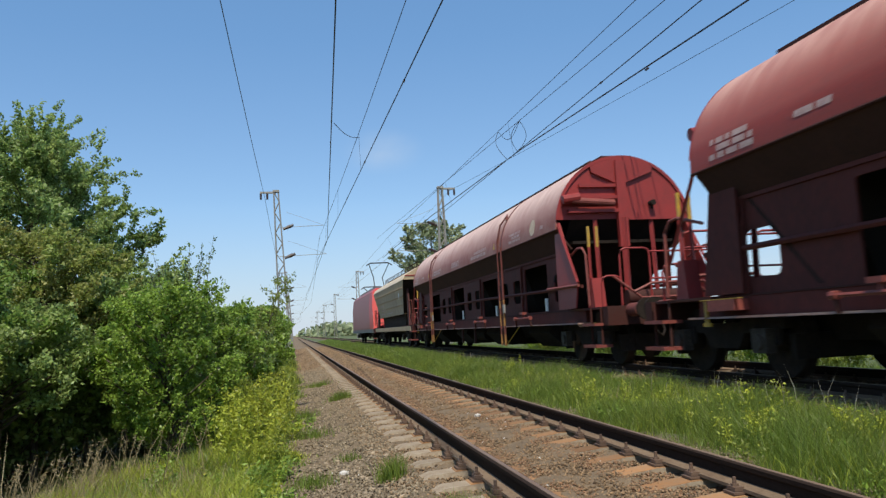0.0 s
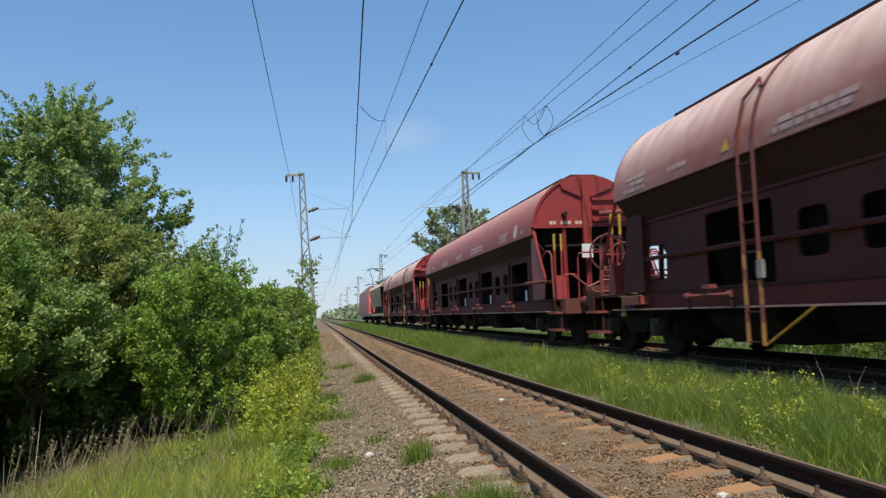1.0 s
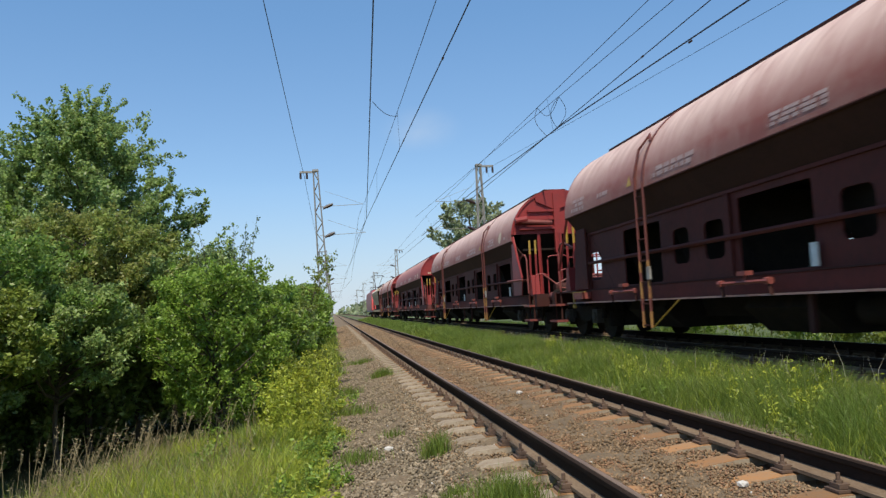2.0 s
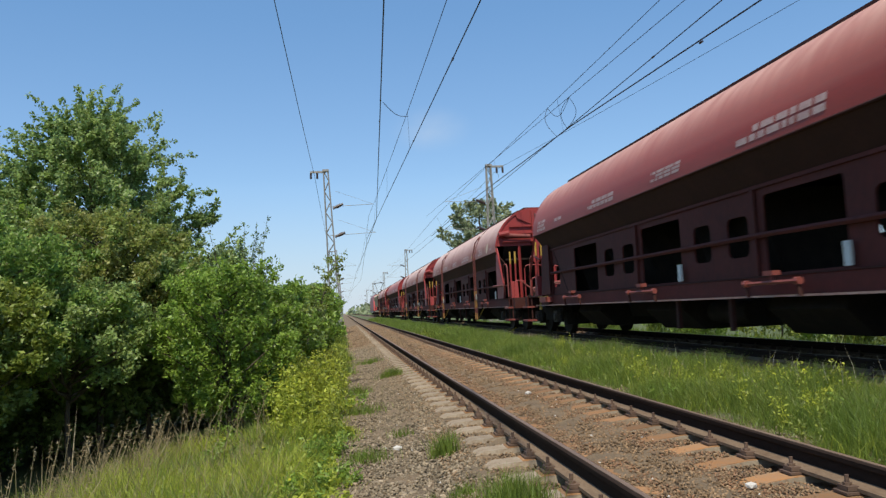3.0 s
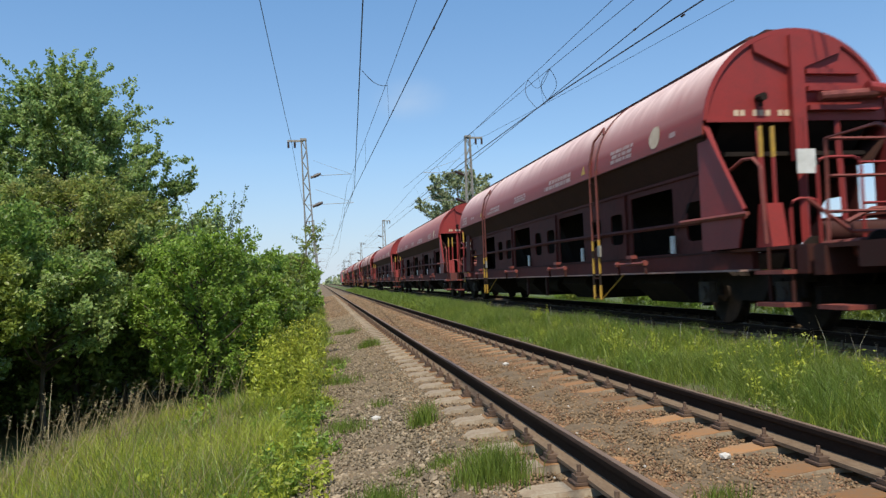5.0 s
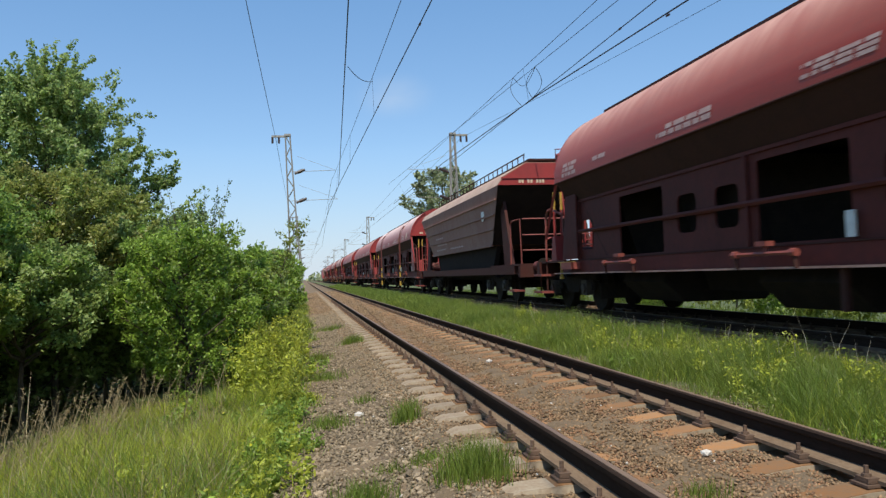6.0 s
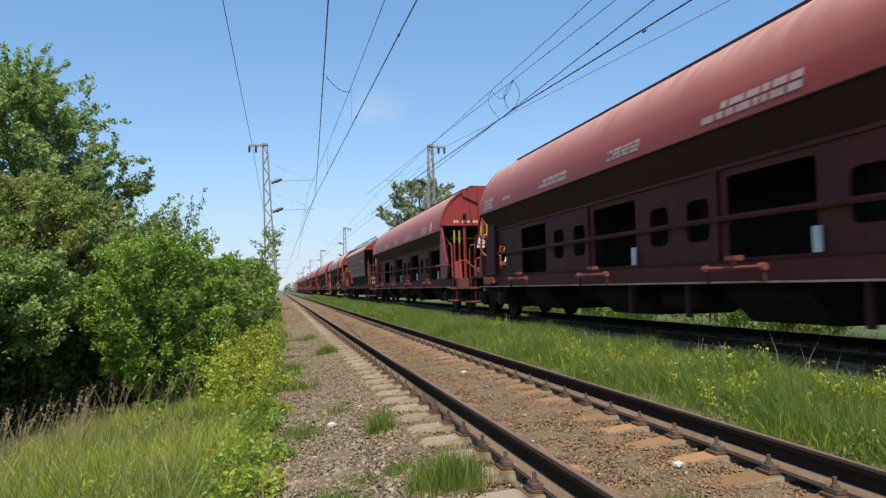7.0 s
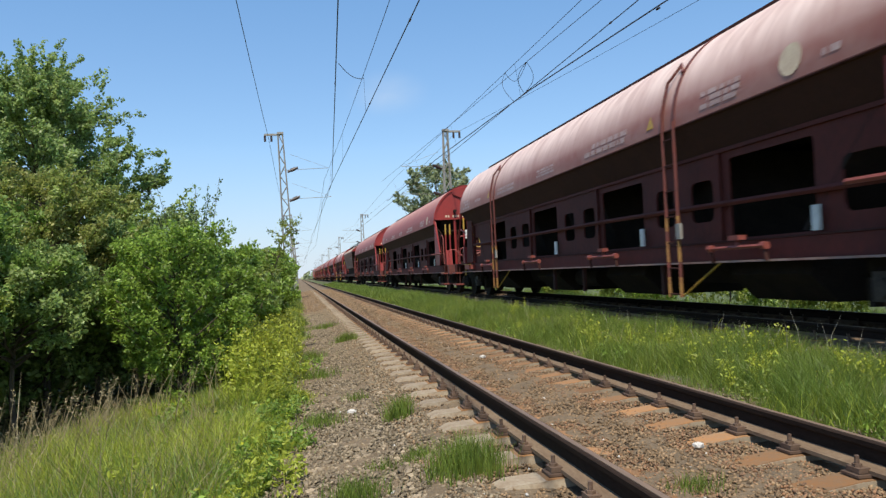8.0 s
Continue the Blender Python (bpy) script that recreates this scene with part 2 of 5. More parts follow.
LEAFMID = leaf_mat("mid_green_leaves", (0.27, 0.38, 0.08), (0.21, 0.32, 0.075), 0.5, island=0.45)
LEAF4 = leaf_mat("young_leaves", (0.28, 0.32, 0.055), (0.22, 0.28, 0.05), 0.45)
WILLOW = leaf_mat("grey_green_leaves", (0.20, 0.27, 0.13), (0.16, 0.24, 0.10))
GRASS = leaf_mat("grass_blades", (0.165, 0.245, 0.040), (0.225, 0.285, 0.053), 0.5, island=0.45, scale=1.2)
DRY = leaf_mat("dry_stalks", (0.40, 0.31, 0.17), (0.30, 0.24, 0.13), island=0.3)
SEED = leaf_mat("bleached_seed_stalks", (0.62, 0.56, 0.44), (0.5, 0.43, 0.32), island=0.3)
WEED = leaf_mat("yellow_green_weed", (0.47, 0.50, 0.065), (0.37, 0.43, 0.055), 0.45, island=0.3)
FLOWER = leaf_mat("yellow_flowers", (0.62, 0.58, 0.04), (0.5, 0.5, 0.05), island=0.2)
# greens lightened so that distance haze is painted into the leaves
FARLEAF = leaf_mat("hazy_far_foliage", (0.28, 0.33, 0.17), (0.33, 0.36, 0.20), scale=0.2)


def ground_mat():
    """Bare soil and gravel along the tracks, green-brown earth under the plants elsewhere."""
    m = mat("track_bed_and_soil", (0.22, 0.155, 0.092), 0.95, var=(0.14, 0.10, 0.06), scale=3, fine=45, bump=0.8, bump_dist=0.03)
    n, l = m.node_tree.nodes, m.node_tree.links
    b = n["Principled BSDF"]
    src = b.inputs["Base Color"].links[0].from_socket
    tc, sep, nz = n.new("ShaderNodeTexCoord"), n.new("ShaderNodeSeparateXYZ"), n.new("ShaderNodeTexNoise")
    nz.inputs["Scale"].default_value = 0.9
    l.new(tc.outputs["Object"], sep.inputs[0])
    l.new(tc.outputs["Object"], nz.inputs["Vector"])
    off = n.new("ShaderNodeMath")
    off.operation = "MULTIPLY_ADD"
    off.inputs[1].default_value = 0.9
    l.new(nz.outputs[0], off.inputs[0])
    l.new(sep.outputs[0], off.inputs[2])
    ramp = n.new("ShaderNodeValToRGB")
    mr = n.new("ShaderNodeMapRange")
    mr.inputs[1].default_value, mr.inputs[2].default_value = -4.0, 12.0
    l.new(off.outputs[0], mr.inputs[0])
    l.new(mr.outputs[0], ramp.inputs[0])
    e = ramp.color_ramp.elements
    spots = ((-4, 1), (-1.45, 1), (-0.95, 0), (2.65, 0), (2.95, 1), (4.2, 1), (4.5, 0), (7.2, 0), (7.8, 1), (12, 1))
    for i, (x, v) in enumerate(spots):
        s = e[i] if i < 1 else e[-1] if i == len(spots) - 1 else e.new((x + 4) / 16)
        s.position, s.color = (x + 4) / 16, (v, v, v, 1)
    far = n.new("ShaderNodeMix")
    far.data_type = "RGBA"
    far.inputs[7].default_value = (0.085, 0.105, 0.035, 1)
    l.new(ramp.outputs[0], far.inputs[0])
    l.new(src, far.inputs[6])
    l.new(far.outputs[2], b.inputs["Base Color"])
    return m


GROUND = ground_mat()


# ---- mesh helpers ----
def finish(name, bm, material, parent=None, label="", sharp=32):
    me = bpy.data.meshes.new(name)
    bmesh.ops.recalc_face_normals(bm, faces=bm.faces)
    bm.to_mesh(me)
    bm.free()
    me.materials.append(material)
    me.shade_smooth()
    me.set_sharp_from_angle(angle=radians(sharp))
    ob = new(name, me)
    ob.parent = parent
    if label:
        ob["label"] = label
    return ob


def part(name, bm, material, parent, label="", sharp=32):
    return finish(name, bm, material, parent, label, sharp)


def thing(name, label, category, group="", kind="", at=(0, 0, 0)):
    ob = tagged(new(name), label, category, group, kind)
    ob.location = at
    return ob


def B():
    return bmesh.new()


def box(bm, x0, x1, y0, y1, z0, z1):
    v = [bm.verts.new((x, y, z)) for z in (z0, z1) for x, y in ((x0, y0), (x1, y0), (x1, y1), (x0, y1))]
    for f in ((3, 2, 1, 0), (4, 5, 6, 7), (0, 1, 5, 4), (1, 2, 6, 5), (2, 3, 7, 6), (3, 0, 4, 7)):
        bm.faces.new([v[i] for i in f])
    return bm


def prism(bm, pts, axis, a0, a1):
    """A polygon of two coordinates, drawn out along axis x, y or z."""
    def at(p, a):
        return {"x": (a, p[0], p[1]), "y": (p[0], a, p[1]), "z": (p[0], p[1], a)}[axis]
    lo, hi = [bm.verts.new(at(p, a0)) for p in pts], [bm.verts.new(at(p, a1)) for p in pts]
    bm.faces.new(lo), bm.faces.new(hi[::-1])
    for i in range(len(pts)):
        j = (i + 1) % len(pts)
        bm.faces.new((lo[j], lo[i], hi[i], hi[j]))
    return bm


def tube(bm, pts, r, n=6, taper=1.0):
    pts = [Vector(p) for p in pts]
    rings = []
    for i, p in enumerate(pts):
        d = (pts[min(i + 1, len(pts) - 1)] - pts[max(i - 1, 0)]).normalized()
        a = d.cross(Vector((0, 0, 1)) if abs(d.z) < 0.9 else Vector((1, 0, 0))).normalized()
        b = d.cross(a)
        rr = r * (1 + (taper - 1) * i / max(1, len(pts) - 1))
        rings.append([bm.verts.new(p + rr * (math.cos(k * 2 * math.pi / n) * a + math.sin(k * 2 * math.pi / n) * b)) for k in range(n)])
    for p, q in zip(rings, rings[1:]):
        for k in range(n):
            bm.faces.new((p[k], p[(k + 1) % n], q[(k + 1) % n], q[k]))
    bm.faces.new(rings[0][::-1]), bm.faces.new(rings[-1])
    return bm


def ring(bm, c, r, t, axis="y", n=28, a0=0.0, a1=360.0):
    """A hoop of tube radius t round c."""
    pts = []
    for k in range(n + 1):
        a = radians(a0 + (a1 - a0) * k / n)
        u, v = r * math.cos(a), r * math.sin(a)
        pts.append({"y": (c[0] + u, c[1], c[2] + v), "x": (c[0], c[1] + u, c[2] + v)}[axis])
    return tube(bm, pts, t, 6)


def soup(name, verts, faces, material, parent=None, kind="", smooth=False):
    """A mesh from arrays: verts (n, 3) and faces (m, k)."""
    me = bpy.data.meshes.new(name)
    verts, faces = np.asarray(verts, np.float32), np.asarray(faces, np.int32)
    m, k = faces.shape
    me.vertices.add(len(verts)), me.loops.add(m * k), me.polygons.add(m)
    me.vertices.foreach_set("co", verts.ravel())
    me.loops.foreach_set("vertex_index", faces.ravel())
    me.polygons.foreach_set("loop_start", np.arange(0, m * k, k, dtype=np.int32))
    me.polygons.foreach_set("loop_total", np.full(m, k, np.int32))
    me.update(calc_edges=True)
    me.validate()
    me.materials.append(material)
    if smooth:
        me.shade_smooth()
    ob = new(name, me)
    ob.parent = parent
    if kind:
        ob["kind"] = kind
    return ob


RS = np.random.RandomState(7)


def leaf_quads(pos, size, up=0.35, slim=0.55, rs=RS):
    """Folded rhombic leaves at pos, facing loosely upwards."""
    n = len(pos)
    nrm = rs.normal(size=(n, 3)) + np.array([0, 0, up * 2])
    nrm /= np.linalg.norm(nrm, axis=1)[:, None]
    a = np.cross(nrm, rs.normal(size=(n, 3)))
    a /= np.linalg.norm(a, axis=1)[:, None]
    b = np.cross(nrm, a)
    s = (size * rs.uniform(0.6, 1.3, n))[:, None]
    droop = nrm * s * 0.15
    v = np.stack([pos - a * s, pos + b * s * slim - droop, pos + a * s, pos - b * s * slim - droop], 1).reshape(-1, 3)
    i = np.arange(n)[:, None] * 4
    return v, np.concatenate([i + [0, 1, 2], i + [0, 2, 3]], 0)


def blades(x, y, z, h, w, lean=0.35, rs=RS):
    """Grass blades: bent, tapering, three segments."""
    n = len(x)
    ang, d = rs.uniform(0, 2 * np.pi, n), rs.uniform(0, 2 * np.pi, n)
    k = rs.uniform(0.1, 1, n) * lean * h
    base = np.stack([x, y, z], 1)
    side = np.stack([np.cos(ang), np.sin(ang), np.zeros(n)], 1) * w[:, None] * 0.5
    off = np.stack([np.cos(d), np.sin(d), np.zeros(n)], 1)
    up = np.array([0, 0, 1.0])
    p1 = base + off * (k * 0.25)[:, None] + up * (h * 0.5)[:, None]
    p2 = base + off * k[:, None] + up * h[:, None]
    v = np.stack([base - side, base + side, p1 + side * 0.75, p1 - side * 0.75, p2], 1).reshape(-1, 3)
    i = np.arange(n)[:, None] * 5
    return v, np.concatenate([i + [0, 1, 2], i + [0, 2, 3], i + [3, 2, 4]], 0)


# ---- ground ----
GX = [-3000, -400, -60, -14, -6, -3.6, -2.4, -1.7, -0.9, -0.55, -0.1, 0.12, 1.38, 1.6, 1.9, 2.2, 2.9, 3.6, 4.0, 4.3, 6.4, 7.2, 9, 14, 60, 400, 3000]
GZ = [-1.2, -1.2, -1.2, -1.1, -0.8, -0.52, -0.40, -0.36, -0.31, -0.235, -0.232, -0.226, -0.226, -0.232, -0.235, -0.255, -0.2, -0.1, 0.0, 0.02, 0.02, -0.15, -0.4, -0.6, -1.0, -1.0, -1.0]


def gz(x):
    return np.interp(x, GX, GZ)


def build_ground():
    xs = np.unique(np.concatenate([GX, np.arange(-14, 14, 0.2), np.arange(-60, 60, 6)]))
    ys = np.unique(np.concatenate([np.arange(-12, 40, 0.25), np.arange(40, 140, 2), np.arange(-60, -12, 6), [140, 180, 240, 320, 500, 800, 1300, 2000, 3000, 4000], [-3000, -800, -200]]))
    X, Y = np.meshgrid(xs, ys)
    near = (np.abs(X) < 14) & (Y > -12) & (Y < 60)
    Z = gz(X) + np.where(near, RS.normal(0, 0.012, X.shape), 0)
    nx, ny = len(xs), len(ys)
    i, j = np.meshgrid(np.arange(nx - 1), np.arange(ny - 1))
    a = (j * nx + i).ravel()
    ob = soup("ground", np.stack([X, Y, Z], 2).reshape(-1, 3), np.stack([a, a + 1, a + nx + 1, a + nx], 1), GROUND, None, "structure", True)
    tagged(ob, "gravelly track bed with soil and green verges", "ground")


build_ground()

# ---- tracks ----
PITCH, PHASE = 0.58, 4.32


def rail_profile(x, z):
    h = [(-0.070, -0.16), (0.070, -0.16), (0.070, -0.148), (0.012, -0.128), (0.009, -0.05), (0.034, -0.036), (0.036, -0.008), (0.028, -0.001),
         (-0.028, -0.001), (-0.036, -0.008), (-0.034, -0.036), (-0.009, -0.05), (-0.012, -0.128), (-0.070, -0.148)]
    return [(x + a, z + b) for a, b in h]


def sleeper_mesh():
    bm = B()
    for s in (-1, 1):
        prism(bm, [(s * 0.22, -0.06), (s * 1.22, -0.06), (s * 1.22, 0.0), (s * 1.13, 0.035), (s * 0.85, 0.05), (s * 0.60, 0.046), (s * 0.30, 0.010), (s * 0.22, -0.004)], "y", -0.125, 0.125)
    for f in bm.faces:
        f.material_index = 0
    bmesh.ops.recalc_face_normals(bm, faces=bm.faces)
    for v in bm.verts:
        if v.co.z > -0.01:
            v.co.y *= 0.82
    me = bpy.data.meshes.new("sleeper")
    bm.to_mesh(me)
    bm.free()
    me.materials.append(CONCRETE)
    return me


def stain_mesh():
    bm = B()
    for s in (-1, 1):
        prism(bm, [(s * 0.24, -0.02), (s * 0.95, 0.03), (s * 0.92, 0.053), (s * 0.62, 0.051), (s * 0.48, 0.036), (s * 0.24, 0.006)], "y", -0.098, 0.098)
    bmesh.ops.recalc_face_normals(bm, faces=bm.faces)
    me = bpy.data.meshes.new("rib_plate_bed")
    bm.to_mesh(me)
    bm.free()
    me.materials.append(RUSTY)
    return me


def bolt_mesh(name="fastening"):
    bm = B()
    box(bm, -0.155, 0.155, -0.07, 0.07, 0.0, 0.014)
    for s in (-1, 1):
        box(bm, s * 0.10 - 0.035, s * 0.10 + 0.035, -0.05, 0.05, 0.018, 0.045)
        tube(bm, [(s * 0.105, 0, 0.04), (s * 0.105, 0, 0.062)], 0.026, 6)
        tube(bm, [(s * 0.105, 0, 0.06), (s * 0.105, 0, 0.105)], 0.013, 6)
    bmesh.ops.recalc_face_normals(bm, faces=bm.faces)
    me = bpy.data.meshes.new(name)
    bm.to_mesh(me)
    bm.free()
    me.materials.append(IRON)
    return me


def build_track(name, xc, z, count, label, first):
    t = thing(name, label, "railway track", kind="structure")
    for s in (-1, 1):
        r = part("rail", prism(B(), rail_profile(xc + s * 0.7525, z), "y", -300, 1500), RAILSIDE, t, "rusty steel rail with shade in its dark colour", 8)
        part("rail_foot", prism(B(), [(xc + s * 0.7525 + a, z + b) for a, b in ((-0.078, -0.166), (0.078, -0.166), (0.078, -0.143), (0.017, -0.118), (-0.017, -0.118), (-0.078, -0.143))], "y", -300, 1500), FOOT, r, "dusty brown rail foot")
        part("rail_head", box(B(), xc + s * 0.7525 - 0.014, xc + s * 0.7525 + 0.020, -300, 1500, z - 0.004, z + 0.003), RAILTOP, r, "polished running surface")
    sm, st, bo = sleeper_mesh(), stain_mesh(), bolt_mesh()
    for k in range(count):
        y = first + PITCH * k
        o = new("sleeper", sm)
        o.parent, o.location = t, (xc, y, z - 0.235)
        o2 = new("rust_bed", st)
        o2.parent, o2.location = o, (0, 0, 0)
        if k < count * 0.6:
            for s in (-1, 1):
                p = new("fastening", bo)
                p.parent, p.location = o, (s * 0.7525, 0, 0.057)
    return t


build_track("track_near", 0.7525, 0.0, 155, "rusty railway track on concrete sleepers in ballast", PHASE - 28 * PITCH)
build_track("track_far", 5.3, 0.2, 105, "shaded railway track under the train", -8.0)

# ---- the train ----
TRACK2, RAIL2 = 5.3, 0.2
HL, HR, HC = 19.1, 1.49, 2.725   # hood length, radius, height of its axis
LIP = radians(-1.5)
END = radians(6.5)    # the end plates stop a little above the lip


def arc(r, a0, a1, n):
    """Points of the hood's section, from the near lip (0 degrees) over the top."""
    return [(-r * math.cos(a0 + (a1 - a0) * k / n), HC + r * math.sin(a0 + (a1 - a0) * k / n)) for k in range(n + 1)]


def hood_patch(bm, y0, y1, a0, a1, r=HR + 0.005, n=3, side=1):
    """A thin painted patch that follows the round of the hood."""
    q = [(side * x, z) for x, z in arc(r, radians(a0), radians(a1), n)]
    lo, hi = [bm.verts.new((x, y0, z)) for x, z in q], [bm.verts.new((x, y1, z)) for x, z in q]
    for i in range(n):
        bm.faces.new((lo[i], lo[i + 1], hi[i + 1], hi[i]))
    return bm


def bars(bm, y0, y1, a0, a1, rows, rs, gap=0.05):
    """Rows of bars in place of lettering."""
    step = (a1 - a0) / rows
    for k in range(rows):
        y = y0 + rs.uniform(0, 0.15)
        end = y1 - rs.uniform(0, 0.25) * (y1 - y0) * (k % 2)
        while y < end:
            w = rs.uniform(0.10, 0.34)
            hood_patch(bm, y, min(y + w, end), a0 + k * step, a0 + (k + 0.74) * step)
            y += w + gap
    return bm


def wall_with_openings(x0, x1, y0, y1, z0, z1, holes):
    """A plate in the y-z plane with rectangular holes (ya, yb, za, zb), built in strips."""
    bm = B()
    cuts = sorted({y0, y1, *[h[0] for h in holes], *[h[1] for h in holes]})
    for a, b in zip(cuts, cuts[1:]):
        hole = [h for h in holes if h[0] <= a + 1e-6 and h[1] >= b - 1e-6]
        if hole:
            box(bm, x0, x1, a, b, z0, hole[0][2])
            box(bm, x0, x1, a, b, hole[0][3], z1)
        else:
            box(bm, x0, x1, a, b, z0, z1)
    for ya, yb, za, zb in holes:      # rounded corners
        r = 0.10 if yb - ya < 1 else 0.05
        for y, sy in ((ya, 1), (yb, -1)):
            for z, sz in ((za, 1), (zb, -1)):
                prism(bm, [(y, z), (y + sy * r, z), (y + sy * r * 0.3, z + sz * r * 0.3), (y, z + sz * r)], "x", x0, x1)
    return bm


def bogie(parent, yc, wheelbase=1.9):
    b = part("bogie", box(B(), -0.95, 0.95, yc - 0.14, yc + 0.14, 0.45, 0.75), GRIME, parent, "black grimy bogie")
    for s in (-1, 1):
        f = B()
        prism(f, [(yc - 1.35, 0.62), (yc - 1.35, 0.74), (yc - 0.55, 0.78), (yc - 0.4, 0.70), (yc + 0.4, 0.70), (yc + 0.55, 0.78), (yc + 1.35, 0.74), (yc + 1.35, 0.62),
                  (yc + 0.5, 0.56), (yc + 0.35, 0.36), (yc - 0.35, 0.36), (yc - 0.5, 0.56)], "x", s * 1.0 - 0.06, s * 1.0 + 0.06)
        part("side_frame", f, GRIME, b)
        for e in (-1, 1):
            y = yc + e * wheelbase / 2
            part("axle_box", tube(box(B(), s * 1.12 - 0.07, s * 1.12 + 0.07, y - 0.15, y + 0.15, 0.32, 0.62), [(s * 1.18, y, 0.46), (s * 1.22, y, 0.46)], 0.1, 10), AXLE, b, "worn steel axle box")
            w = tube(B(), [(s * 0.70, y, 0.46), (s * 0.72, y, 0.46), (s * 0.722, y, 0.46)], 0.49, 20)
            tube(w, [(s * 0.72, y, 0.46), (s * 0.84, y, 0.46)], 0.46, 20)
            tube(w, [(s * 0.84, y, 0.46), (s * 0.88, y, 0.46)], 0.14, 12)
            part("wheel", w, WHEEL, b, "dark steel wheel with shiny tread")
            for k in (-0.09, 0.09):
                part("spring", tube(B(), [(s * 1.05, y + k * 2.4, 0.42), (s * 1.05, y + k * 2.4, 0.66)], 0.055, 8), GRIME, b)
    for e in (-1, 1):
        y = yc + e * wheelbase / 2
        part("axle", tube(B(), [(-0.72, y, 0.46), (0.72, y, 0.46)], 0.08, 10), GRIME, b)
    return b


def buffers(parent, y, s):
    """Two buffers, the coupling hook and the hoses on the end beam at y; s: -1 at the rear."""
    for x in (-0.875, 0.875):
        bf = part("buffer", tube(B(), [(x, y, 0.98), (x, y + s * 0.38, 0.98)], 0.12, 12), BEAM, parent, "red buffer with a grey head")
        part("buffer_head", tube(B(), [(x, y + s * 0.38, 0.98), (x, y + s * 0.58, 0.98), (x, y + s * 0.60, 0.98)], 0.09, 10), WHEEL, bf)
        part("buffer_disc", tube(B(), [(x, y + s * 0.58, 0.98), (x, y + s * 0.62, 0.98)], 0.19, 18), WHEEL, bf)
    part("coupling_hook", tube(B(), [(0, y, 0.98), (0, y + s * 0.3, 0.98), (0, y + s * 0.5, 0.85), (0, y + s * 0.45, 0.6)], 0.04, 6), GRIME, parent)
    for x in (-0.4, 0.4):
        part("brake_hose", tube(B(), [(x, y, 0.9), (x, y + s * 0.15, 0.82), (x, y + s * 0.25, 0.6), (x - 0.1, y + s * 0.35, 0.5), (x - 0.25, y + s * 0.4, 0.62)], 0.022, 6), GRIME, parent)


